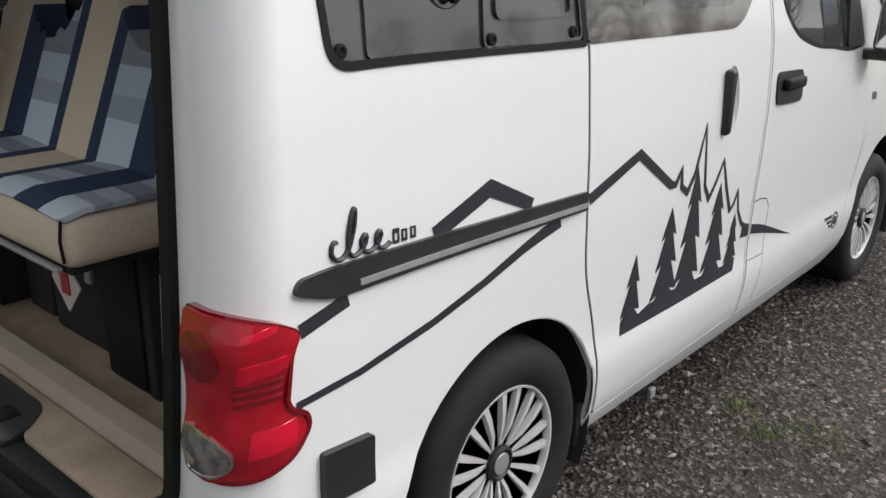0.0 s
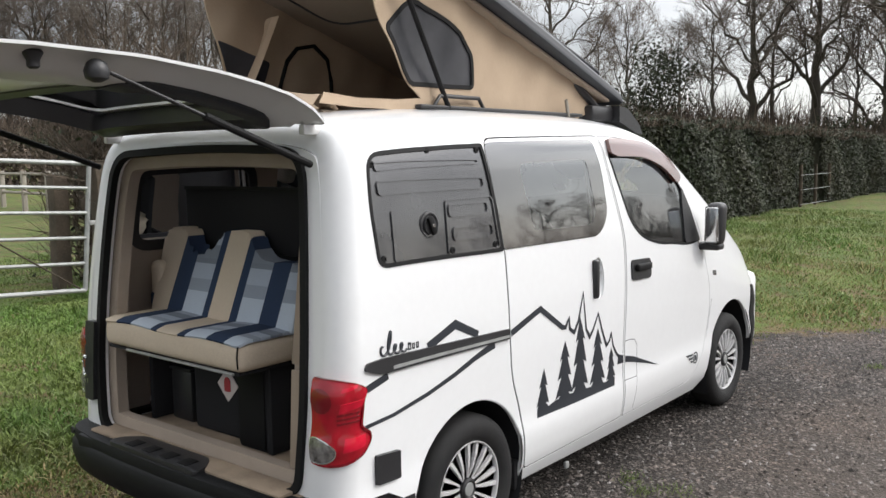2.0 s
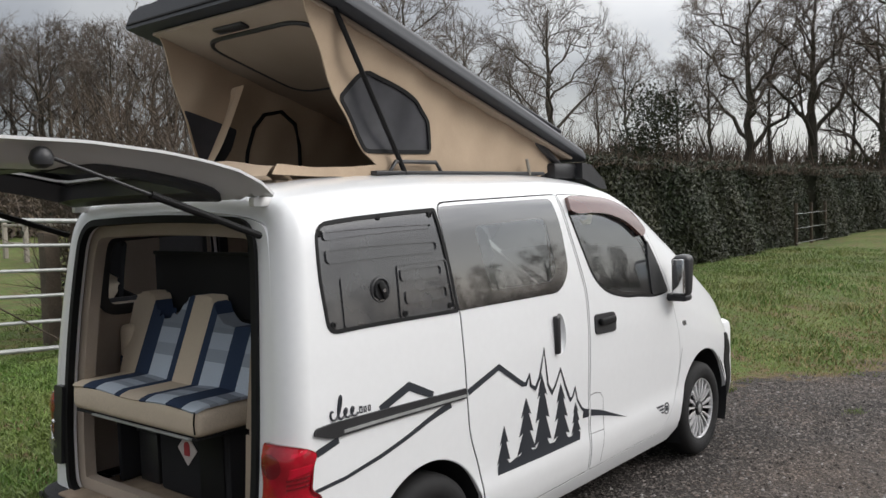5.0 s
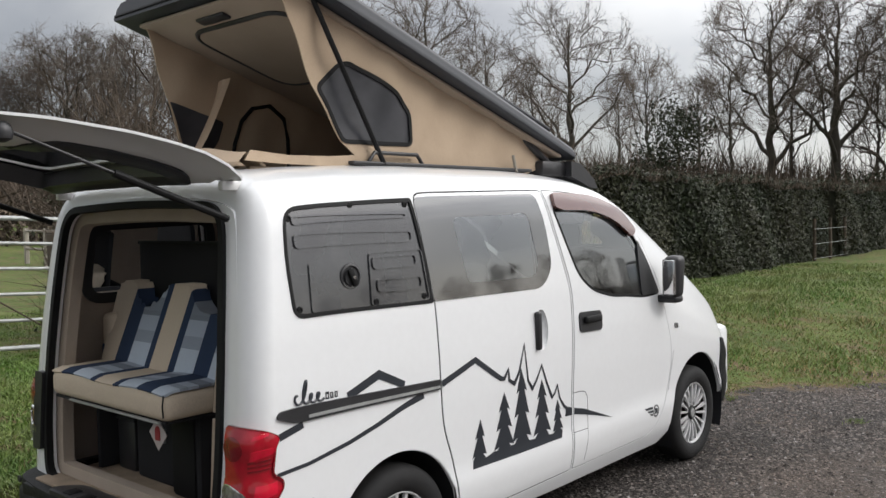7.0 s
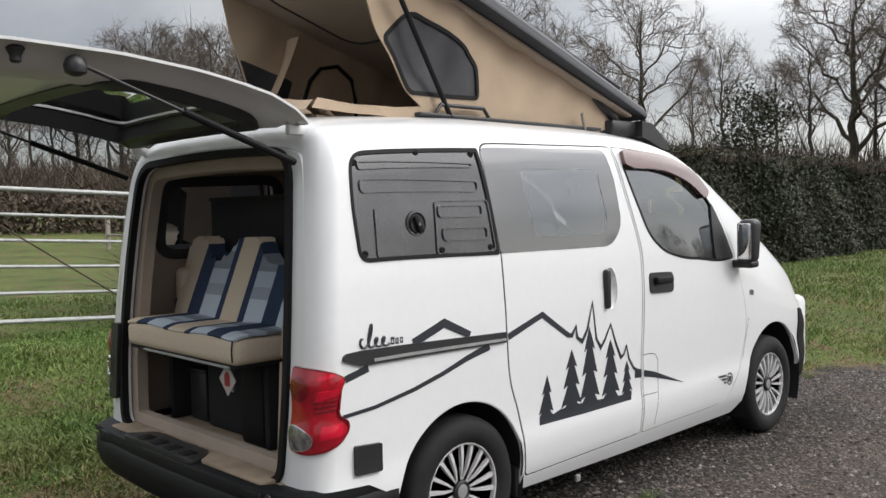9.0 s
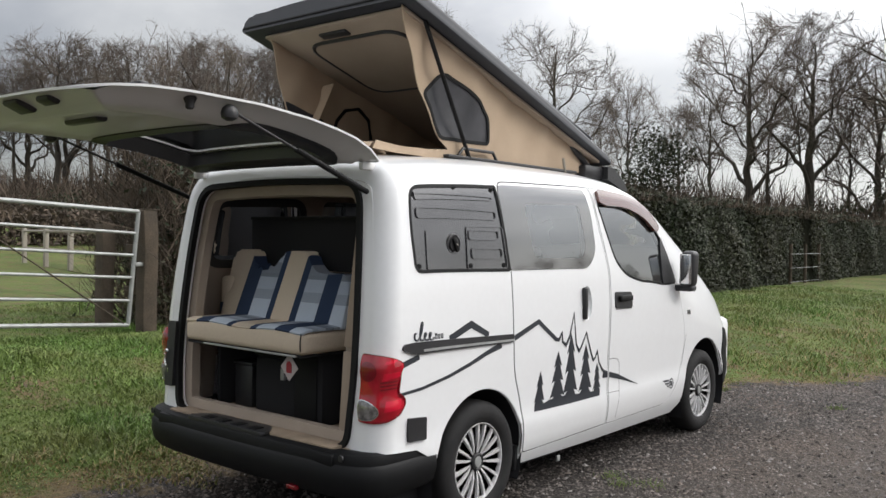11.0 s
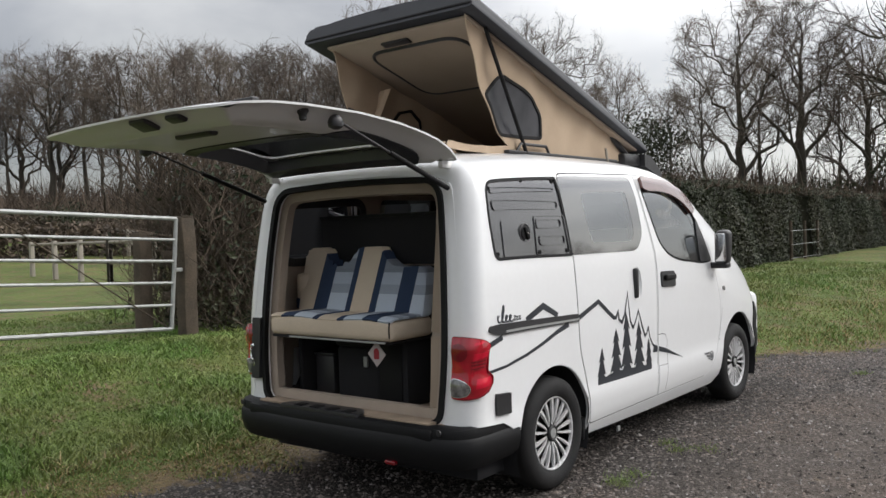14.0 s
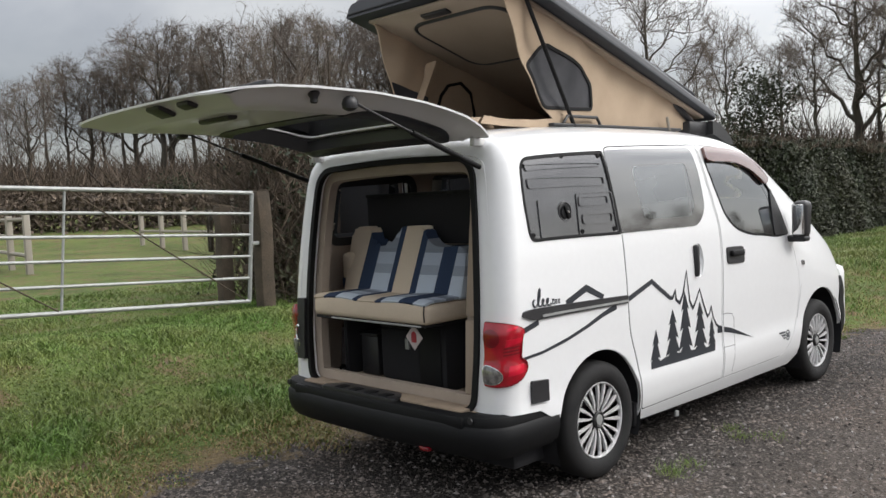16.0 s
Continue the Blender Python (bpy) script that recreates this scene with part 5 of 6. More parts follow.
part("lower_band", box((-0.70, 0.395, 0.955), (-0.602, 0.525, 1.03), 0.02, 3), mat("navy_cloth", NAVY, 0.9), bol)

for x in (-0.37, 0.37):
    s = root("front_seat", "grey cloth cab seat with headrest", "seat", "cab seats")
    part("squab", box((x - 0.24, 1.75, 0.70), (x + 0.24, 2.25, 0.86), 0.05, 3), M_FRONTSEAT, s)
    part("backrest", box((x - 0.23, 1.62, 0.84), (x + 0.23, 1.76, 1.36), 0.05, 3), M_FRONTSEAT, s)
    part("headrest", box((x - 0.13, 1.58, 1.39), (x + 0.13, 1.68, 1.56), 0.04, 3), mat("taupe_headrest", (0.20, 0.17, 0.145), 0.9), s)
    part("post", tube([(x, 1.65, 1.34), (x, 1.64, 1.42)], 0.03, 8), M_BLACK, s)
    part("pedestal", box((x - 0.2, 1.8, 0.30), (x + 0.2, 2.2, 0.72), 0.02), M_DARK, s)
dash = root("dashboard", "dark grey dashboard below the windscreen", "dashboard")
part("top", box((-0.72, 2.95, 0.78), (0.72, 3.45, 1.06), 0.06, 3), M_BUMPER, dash)
part("binnacle", box((0.22, 2.88, 1.0), (0.52, 3.1, 1.12), 0.03, 3), M_BUMPER, dash)
wheel_c = Vector((0.37, 2.72, 1.0))
sw = [wheel_c + Vector((0.18 * math.cos(a * math.pi / 16), 0.07 * math.sin(a * math.pi / 16), 0.17 * math.sin(a * math.pi / 16))) for a in range(32)]
part("steering_wheel", tube(sw, 0.015, 8, True), M_BLACK, dash)
part("steering_hub", tube([wheel_c, wheel_c + Vector((0, 0.25, -0.12))], 0.06, 10), M_BLACK, dash)
for side in (False, True):
    sheet("cab_door_card", inner_wall, [(2.13, 0.35), (3.1, 0.35), (3.1, 1.06), (2.45, 1.12), (2.2, 1.2), (2.13, 1.2)], [], 0.08, 0, 0.01, M_BUMPER, cabin, mirror=side, solid=True)
def pillar_wall(y, z):
    p = skin(*uv_of(y, z))
    return Vector((p.x - 0.030, p.y, p.z - 0.012))


for side in (False, True):
    sheet("pillar_trim", pillar_wall, [(2.06, 1.02), (3.45, 1.02), (3.42, 1.32), (3.22, 1.48), (3.04, 1.59), (2.86, 1.68), (2.55, 1.76), (1.99, 1.765), (2.06, 1.45), (2.10, 1.21)], [inset(DOOR_GLASS, -0.004)], 0.06, 0, 0.012, M_FRONTSEAT, cabin, "grey cab pillar trim", mirror=side, solid=True)
part("cab_floor", box((-0.68, 2.1, 0.30), (0.68, 3.4, 0.36), 0.01), M_DARK, cabin)

# ---------------- ground ----------------
def land(x, y):
    """Ground height: flat gravel, a grass verge rising towards the gate, a field rising to the wood."""
    edge = verge_x(y)
    t = max(0.0, min(1.0, (edge - x) / 3.4))
    h = 0.34 * t * t * (3 - 2 * t)
    far = max(0.0, math.hypot(x + 2, y) - 24)
    h += 0.075 * min(far, 34) * max(0.0, min(1.0, (-6 - x) / 12))
    return h


def verge_x(y):
    return float(np.interp(y, [-60, -1.0, 0.5, 2.0, 4.0, 4.8, 5.6, 6.7, 8.6, 14, 27, 80], [-1.6, -1.0, -0.97, -1.05, -0.95, -0.35, 0.2, 1.05, 1.75, 3.2, 6.5, 20.0]))


def axis_steps():
    a = [-400, -200, -120, -80, -60, -45, -34, -26, -20, -16, -13, -11, -9.5, -8.5]
    return a


xs = axis_steps() + list(np.arange(-8, 8.01, 0.25)) + [9, 10, 12, 15, 20, 28, 40, 60, 100, 200, 400]
ys = [-400, -200, -100, -50, -25, -14, -9, -6] + list(np.arange(-5, 14.01, 0.25)) + [15, 17, 19, 22, 25, 29, 34, 40, 48, 58, 70, 90, 130, 200, 400]
me = bpy.data.meshes.new("ground")
me.from_pydata([(x, y, land(x, y)) for x in xs for y in ys], [], [(i * len(ys) + j, (i + 1) * len(ys) + j, (i + 1) * len(ys) + j + 1, i * len(ys) + j + 1) for i in range(len(xs) - 1) for j in range(len(ys) - 1)])
me.shade_smooth()
M_GROUND = bpy.data.materials.new("gravel_and_turf")
M_GROUND.use_nodes = True
ground = tagged(link_mesh("ground", me, M_GROUND), "grey gravel track with a rough grass verge and field", "ground", "", "structure")
col = me.color_attributes.new("turf", "FLOAT_COLOR", "POINT")
for i, v in enumerate(me.vertices):
    t = max(0.0, min(1.0, (verge_x(v.co.y) - v.co.x) / 0.9 + 0.45))
    d = v.co.x - verge_x(v.co.y) - 2.3 - 0.05 * v.co.y
    col.data[i].color = (t, max(0.0, min(1.0, d / 1.2 + 0.5)), t, 1)
n, l = M_GROUND.node_tree.nodes, M_GROUND.node_tree.links
b = n["Principled BSDF"]
b.inputs["Roughness"].default_value = 0.9
b.inputs["Specular IOR Level"].default_value = 0.25
co = n.new("ShaderNodeTexCoord")


def noise_node(scale, detail=5, rough=0.55):
    t = n.new("ShaderNodeTexNoise")
    t.inputs["Scale"].default_value, t.inputs["Detail"].default_value, t.inputs["Roughness"].default_value = scale, detail, rough
    l.new(co.outputs["Object"], t.inputs["Vector"])
    return t


def ramp(src, stops):
    r = n.new("ShaderNodeValToRGB")
    while len(r.color_ramp.elements) < len(stops):
        r.color_ramp.elements.new(0.5)
    for e, (p, c) in zip(r.color_ramp.elements, stops):
        e.position, e.color = p, (*c, 1)
    l.new(src, r.inputs["Fac"])
    return r.outputs["Color"]


def blend(a, b2, fac, kind="MIX"):
    x = n.new("ShaderNodeMixRGB")
    x.blend_type = kind
    if isinstance(fac, float):
        x.inputs[0].default_value = fac
    else:
        l.new(fac, x.inputs[0])
    l.new(a, x.inputs[1])
    l.new(b2, x.inputs[2])
    return x.outputs[0]


vor = n.new("ShaderNodeTexVoronoi")
vor.inputs["Scale"].default_value = 75
vor.inputs["Randomness"].default_value = 1.0
l.new(co.outputs["Object"], vor.inputs["Vector"])
vcol = n.new("ShaderNodeSeparateXYZ")
l.new(vor.outputs["Color"], vcol.inputs[0])
gravel = ramp(vcol.outputs["X"], [(0.0, (0.016, 0.0145, 0.0135)), (0.55, (0.040, 0.036, 0.0335)), (0.85, (0.085, 0.077, 0.072)), (1.0, (0.20, 0.18, 0.168))])
dirt = ramp(noise_node(0.9, 6).outputs["Fac"], [(0.33, (0.62, 0.60, 0.58)), (0.5, (0.95, 0.92, 0.90)), (0.68, (1.40, 1.22, 1.08))])
gravel = blend(gravel, dirt, 1.0, "MULTIPLY")
grass = ramp(noise_node(0.55, 7, 0.65).outputs["Fac"], [(0.30, (0.040, 0.054, 0.015)), (0.46, (0.080, 0.112, 0.028)), (0.58, (0.108, 0.134, 0.037)), (0.68, (0.15, 0.125, 0.055))])
fine = ramp(noise_node(22, 4, 0.7).outputs["Fac"], [(0.3, (0.55, 0.55, 0.5)), (0.7, (1.35, 1.35, 1.3))])
grass = blend(grass, fine, 1.0, "MULTIPLY")
at = n.new("ShaderNodeVertexColor")
at.layer_name = "turf"
edge = n.new("ShaderNodeMath")
edge.operation = "ADD"
at_s = n.new("ShaderNodeSeparateColor")
l.new(at.outputs["Color"], at_s.inputs[0])
l.new(at_s.outputs["Red"], edge.inputs[0])
track = ramp(noise_node(6, 6, 0.7).outputs["Fac"], [(0.3, (0.050, 0.040, 0.034)), (0.55, (0.095, 0.078, 0.066)), (0.75, (0.14, 0.118, 0.10))])
half_t = n.new("ShaderNodeMath")
half_t.operation = "MULTIPLY"
half_t.inputs[1].default_value = 0.6
l.new(at_s.outputs["Green"], half_t.inputs[0])
gravel = blend(gravel, track, half_t.outputs[0])
wob = n.new("ShaderNodeMapRange")
wob.inputs["From Min"].default_value, wob.inputs["From Max"].default_value = 0.3, 0.7
wob.inputs["To Min"].default_value, wob.inputs["To Max"].default_value = -0.5, 0.5
l.new(noise_node(3.0, 6, 0.65).outputs["Fac"], wob.inputs["Value"])
l.new(wob.outputs["Result"], edge.inputs[1])
edge_c = ramp(edge.outputs[0], [(0.35, (0, 0, 0)), (0.65, (1, 1, 1))])
soil = ramp(noise_node(30, 5, 0.7).outputs["Fac"], [(0.3, (0.060, 0.044, 0.024)), (0.7, (0.185, 0.135, 0.068))])
edge_b = ramp(edge.outputs[0], [(0.72, (0, 0, 0)), (1.0, (1, 1, 1))])
l.new(blend(blend(gravel, soil, edge_c), grass, edge_b), b.inputs["Base Color"])
bp = n.new("ShaderNodeBump")
bp.inputs["Strength"].default_value = 0.9
bp.inputs["Distance"].default_value = 0.012
l.new(vor.outputs["Distance"], bp.inputs["Height"])
l.new(bp.outputs["Normal"], b.inputs["Normal"])


# ---------------- surroundings ----------------
rng = np.random.default_rng(7)


def stuff(name, V, F, material, label, category, kind="stuff"):
    me = bpy.data.meshes.new(name)
    me.from_pydata(V, [], F)
    return tagged(link_mesh(name, me, material), label, category, "", kind)


def leaves(P, N, size, jitter=0.7):
    """Small folded leaves at places P, roughly facing N."""
    n = len(P)
    N = N + rng.normal(0, jitter, (n, 3))
    N /= np.linalg.norm(N, axis=1)[:, None]
    T = np.cross(N, rng.normal(0, 1, (n, 3)))
    T /= np.linalg.norm(T, axis=1)[:, None] + 1e-9
    B = np.cross(N, T)
    s = (size * rng.uniform(0.6, 1.4, n))[:, None]
    V = np.stack([P - T * s, P + B * s * 0.45 + N * s * 0.15, P + T * s, P - B * s * 0.45 + N * s * 0.15], 1).reshape(-1, 3)
    F = [(4 * i, 4 * i + 1, 4 * i + 2, 4 * i + 3) for i in range(n)]
    return V.tolist(), F


def sticks(A, B, r):
    """Thin three-sided twigs from A to B."""
    n = len(A)
    d = B - A
    d /= np.linalg.norm(d, axis=1)[:, None] + 1e-9
    S = np.cross(d, rng.normal(0, 1, (n, 3)))
    S /= np.linalg.norm(S, axis=1)[:, None] + 1e-9
    Q = np.cross(d, S)
    r = r[:, None]
    V = np.stack([A + S * r, A - S * r * 0.5 + Q * r * 0.87, A - S * r * 0.5 - Q * r * 0.87, B], 1).reshape(-1, 3)
    F = []
    for i in range(n):
        k = 4 * i
        F += [(k, k + 1, k + 3), (k + 1, k + 2, k + 3), (k + 2, k, k + 3)]
    return V.tolist(), F


# ---- trees ----
def grow(seed, height, spread, trunk_r, fork=0.3, limbs=10, fine=6, lean=0.0, bare=0.0):
    """A bare winter tree: a tapered trunk, limbs that sweep out and up to a rounded crown, boughs, branches and fine twigs."""
    r = random.Random(seed)
    big, small = [], []
    mid = Vector((lean * height * 0.5, 0, height * (fork + 1.0) * 0.5))
    half = Vector((spread * height, spread * height, height * (1.02 - fork) * 0.5))

    def held(p):
        """Draws a place back inside the crown's outline."""
        q = Vector(((p.x - mid.x) / half.x, (p.y - mid.y) / half.y, (p.z - mid.z) / half.z))
        m = q.length
        k = 1.0 + 0.10 * math.sin(3 * math.atan2(q.y, q.x) + seed) + 0.07 * math.sin(7 * q.z + seed)
        return p if m < k else mid + (p - mid) * (k / m)

    def bent(a, d, b, ra, rb, n, wob, sides, into):
        """A limb from a, leaving in direction d, ending at b."""
        c = a + d.normalized() * (b - a).length * 0.5
        pts, rads = [], []
        for i in range(n + 1):
            t = i / n
            p = a * (1 - t) ** 2 + c * (2 * t * (1 - t)) + b * (t * t)
            if 0 < i:
                p = p + Vector((r.gauss(0, wob), r.gauss(0, wob), r.gauss(0, wob)))
            pts.append(p)
            rads.append(ra + (rb - ra) * t)
        into.append((pts, rads, sides))
        return pts, rads

    def at(pts, rads, t):
        k = min(len(pts) - 2, int(t * (len(pts) - 1)))
        f = t * (len(pts) - 1) - k
        return pts[k].lerp(pts[k + 1], f), (pts[k + 1] - pts[k]).normalized(), rads[k] + (rads[k + 1] - rads[k]) * f

    tp, tr = bent(Vector((0, 0, -0.3)), Vector((lean * 0.3, 0, 1)), Vector((lean * height, 0.2, height * 0.86)), trunk_r * 1.2, 0.03, 12, height * 0.006, 8, big)
    turn = r.random() * 6.28
    for j in range(limbs):
        f = fork * 0.9 + (0.80 - fork * 0.9) * (j + 0.5 * r.random()) / limbs
        s, d, rad = at(tp, tr, f / 0.86)
        turn += 2.4 + r.uniform(-0.4, 0.4)
        g = j / (limbs - 1)
        rise = -0.25 + 1.05 * g + r.uniform(-0.12, 0.12)
        flat = math.sqrt(max(0.1, 1 - min(0.9, rise * rise)))
        end = mid + Vector((math.cos(turn) * flat * half.x, math.sin(turn) * flat * half.y, rise * half.z)) * r.uniform(0.72, 0.92)
        out = Vector((math.cos(turn), math.sin(turn), 0.9 + 0.8 * g))
        lp, lr = bent(s, out, end, max(0.035, rad * 0.62), 0.02, 7, height * 0.010, 5, big)
        for k in range(8):
            t = 0.22 + 0.78 * (k + r.random()) / 8
            s2, d2, r2 = at(lp, lr, min(0.99, t))
            side = (d2 * 0.5 + Vector((r.gauss(0, 0.6), r.gauss(0, 0.6), r.gauss(0.35, 0.5)))).normalized()
            e2 = held(s2 + (side + (s2 - mid).normalized() * 0.5).normalized() * height * r.uniform(0.11, 0.20))
            bp_, br = bent(s2, d2 + side, e2, max(0.018, r2 * 0.6), 0.014, 4, height * 0.006, 4, small)
            if r.random() < bare:
                continue
            for m in range(6):
                s3, d3, r3 = at(bp_, br, min(0.99, 0.2 + 0.8 * (m + r.random()) / 6))
                side = (d3 * 0.6 + Vector((r.gauss(0, 0.6), r.gauss(0, 0.6), r.gauss(0.3, 0.45)))).normalized()
                e3 = held(s3 + side * height * r.uniform(0.06, 0.11))
                cp, cr = bent(s3, d3 + side, e3, 0.012, 0.008, 3, height * 0.003, 3, small)
                for w in range(fine):
                    s4, d4, r4 = at(cp, cr, min(0.99, 0.2 + 0.8 * (w + r.random()) / fine))
                    side = (d4 * 0.8 + Vector((r.gauss(0, 0.55), r.gauss(0, 0.55), r.gauss(0.25, 0.4)))).normalized()
                    bent(s4, d4 + side, s4 + side * height * r.uniform(0.03, 0.06), 0.006, 0.003, 2, height * 0.001, 3, small)

    def mesh(name, lines):
        V, F = [], []
        for pts, rads, sides in lines:
            base = len(V)
            for i, p in enumerate(pts):
                dd = (pts[min(i + 1, len(pts) - 1)] - pts[max(0, i - 1)]).normalized()
                ref = Vector((1, 0, 0)) if abs(dd.z) > 0.8 else Vector((0, 0, 1))
                s = dd.cross(ref).normalized()
                t = s.cross(dd)
                for k in range(sides):
                    a = 2 * math.pi * k / sides
                    V.append(tuple(p + (s * math.cos(a) + t * math.sin(a)) * rads[i]))
            for i in range(len(pts) - 1):
                for k in range(sides):
                    F.append((base + i * sides + k, base + i * sides + (k + 1) % sides, base + (i + 1) * sides + (k + 1) % sides, base + (i + 1) * sides + k))
        me = bpy.data.meshes.new(name)
        me.from_pydata(V, [], F)
        me.shade_smooth()
        return me
    return mesh("trunk", big), mesh("crown", small)


def make_tree(seed, label, **kw):
    t = root("tree", label, "tree", "bare winter trees")
    a, b = grow(seed, **kw)
    link_mesh("trunk", a, M_BARK, t)
    link_mesh("crown", b, M_TWIG, t)
    return t


oak = "bare spreading winter tree behind the hedge"
thin = "slender bare winter tree at the wood's edge"
kinds = [make_tree(11, oak, height=12.5, spread=0.29, trunk_r=0.24, fork=0.26, limbs=12),
         make_tree(23, oak, height=12.5, spread=0.26, trunk_r=0.26, fork=0.30, limbs=12),
         make_tree(31, oak, height=12.5, spread=0.33, trunk_r=0.22, fork=0.24, limbs=11),
         make_tree(47, thin, height=12.5, spread=0.17, trunk_r=0.16, fork=0.38, limbs=9, fine=5),
         make_tree(59, thin, height=12.5, spread=0.21, trunk_r=0.15, fork=0.33, limbs=9, fine=5),
         make_tree(67, thin, height=12.5, spread=0.14, trunk_r=0.13, fork=0.30, limbs=9, fine=4)]
used = set()


def plant(kind, heading, dist, size=1.0, turn=None):
    """Sets a tree at a heading (degrees left of the van's forward line) and distance from the parking place."""
    x, y = 3.2 - dist * math.sin(radians(heading)), -2.8 + dist * math.cos(radians(heading))
    m = pose(x, y, land(x, y) - 0.1, 0, 0, turn if turn is not None else rng.uniform(0, 360)) @ Matrix.Scale(size, 4)
    t = kinds[kind]
    if kind not in used:
        used.add(kind)
        t.matrix_basis = m
        return t
    c = copy_thing(t, m)
    c.scale = (size, size, size)
    return c


# the clump behind the hedge, then the long wood to the left
for k, h, d, s in ((0, 19.4, 42, 0.88), (3, 18.2, 44, 0.66), (1, 15.8, 42, 0.88), (4, 21.6, 41, 0.64), (2, 12.0, 43, 0.80), (4, 10.9, 42, 0.72), (5, 13.6, 47, 0.70), (1, 8.8, 48, 0.80), (0, 4.0, 46, 0.9), (1, 0.5, 50, 0.9), (2, -4, 48, 0.9),
                   (3, 23.6, 50, 0.58), (4, 26.8, 52, 0.72), (5, 28.6, 56, 0.66), (2, 31.6, 50, 0.92), (4, 34.2, 58, 0.72), (0, 37.2, 56, 0.86), (2, 41.2, 46, 0.98), (1, 43.6, 52, 0.90)):
    plant(k, h, d, s * 1.05)
for i in range(36):
    h = 45.5 + i * 1.07 + rng.uniform(-0.35, 0.35)
    d = rng.uniform(48, 64)
    top = float(np.interp(h, [45, 50, 54, 59, 64, 68, 71, 84], [11.6, 12.6, 13.0, 12.4, 11.6, 10.2, 8.6, 8.0])) - rng.uniform(-0.6, 1.2)
    x, y = 3.2 - d * math.sin(radians(h)), -2.8 + d * math.cos(radians(h))
    plant(int(rng.integers(0, 6)), h, d, (1.4 + d * math.tan(radians(top)) - land(x, y)) / 12.5)
# the far row on the other side of the track, mirrored low in the van's windows
for i in range(16):
    plant(i % 3, -17 - i * 4.0 + rng.uniform(-1.2, 1.2), rng.uniform(60, 72), rng.uniform(0.42, 0.62))

# the ivy-clad old oak at the far end of the hedge
ivy = root("ivy_oak", "old leaning oak with dark ivy on its trunk and limbs", "tree")
a, b = grow(83, 11.0, 0.42, 0.55, 0.36, 9, 3, -0.25, 0.75)
link_mesh("trunk", a, M_BARK, ivy)
link_mesh("crown", b, M_TWIG, ivy)
P = []
for i in range(9000):
    z = rng.uniform(0, 8.5)
    w = (0.72 - 0.045 * z) * (0.75 + 0.35 * math.sin(2.1 * z + 1.0) ** 2)
    th = rng.uniform(0, 2 * math.pi)
    P.append((w * math.cos(th) * rng.uniform(0.6, 1.15) - 0.12 * max(0.0, z - 2), w * math.sin(th) * rng.uniform(0.6, 1.15), z))
P = np.array(P)
V, F = leaves(P, P * np.array([1, 1, 0]), 0.16)
me = bpy.data.meshes.new("ivy")
me.from_pydata(V, [], F)
link_mesh("ivy", me, M_HEDGE, ivy)
hx, hd = 7.2, 40
ivy.location = (3.2 - hd * math.sin(radians(hx)), -2.8 + hd * math.cos(radians(hx)), 0.1)

# ---- undergrowth below the trees ----
A, B = [], []
for i in range(40000):
    h = rng.uniform(30, 84) if i % 3 else (rng.uniform(-8, 30) if i % 9 else rng.uniform(-78, -16))
    d = rng.uniform(46, 64) if h > 30 else (rng.uniform(40, 50) if h > -10 else rng.uniform(54, 62))
    x, y = 3.2 - d * math.sin(radians(h)), -2.8 + d * math.cos(radians(h))
    z = land(x, y)
    A.append((x, y, z + rng.uniform(0, 1.2)))
    B.append((x + rng.normal(0, 1.3), y + rng.normal(0, 1.3), z + (abs(rng.normal(1.3, 1.1)) if h > 30 else (abs(rng.normal(2.5, 0.8)) if h > -10 else abs(rng.normal(2.0, 1.0))))))
V, F = sticks(np.array(A), np.array(B), rng.uniform(0.015, 0.06, len(A)))
stuff("undergrowth", V, F, M_BRAMBLE, "brown winter undergrowth along the wood's edge", "undergrowth")
P = []
for h0, d0, wd, hh, n in ((24.5, 40, 1.8, 2.9, 3600), (27.5, 42, 1.6, 2.4, 2600), (9.0, 42, 1.6, 2.6, 3000), (19.5, 43, 2.4, 1.3, 1800), (13.5, 43, 2.4, 1.3, 1800), (5.5, 43, 1.5, 2.2, 2400), (44, 47, 2.2, 2.2, 2800), (58, 46, 2.0, 2.0, 2400)):
    for i in range(int(n * 1.5)):
        lobe = np.random.default_rng(int(h0 * 10) + i % 9).normal(0, 0.75, 3)
        v = lobe + rng.normal(0, 0.30, 3)
        P.append((3.2 - d0 * math.sin(radians(h0)) + v[0] * wd, -2.8 + d0 * math.cos(radians(h0)) + v[1] * wd, max(0.3, 1.0 + hh * 0.7 + v[2] * hh * 0.6)))
P = np.array(P)
V, F = leaves(P, rng.normal(0, 1, P.shape), 0.082)
stuff("evergreen_scrub", V, F, M_HEDGE, "dark evergreen holly scrub among the trees", "scrub")

# ---- clipped hedge ----
HX, HY0, HY1 = -3.45, 8.5, 31.0


def hedge_top(y):
    return 2.20 + 0.05 * math.sin(y * 1.3) + 0.04 * math.sin(y * 3.1 + 1) - 0.008 * max(0, y - 16)


def hedge_face(y, z):
    return HX + 0.10 * math.sin(y * 0.9 + z) + 0.07 * math.sin(y * 2.7 + 2 * z) - 0.10 * z / 2.2 - (0.28 if 19.6 < y < 21.6 else 0.0)


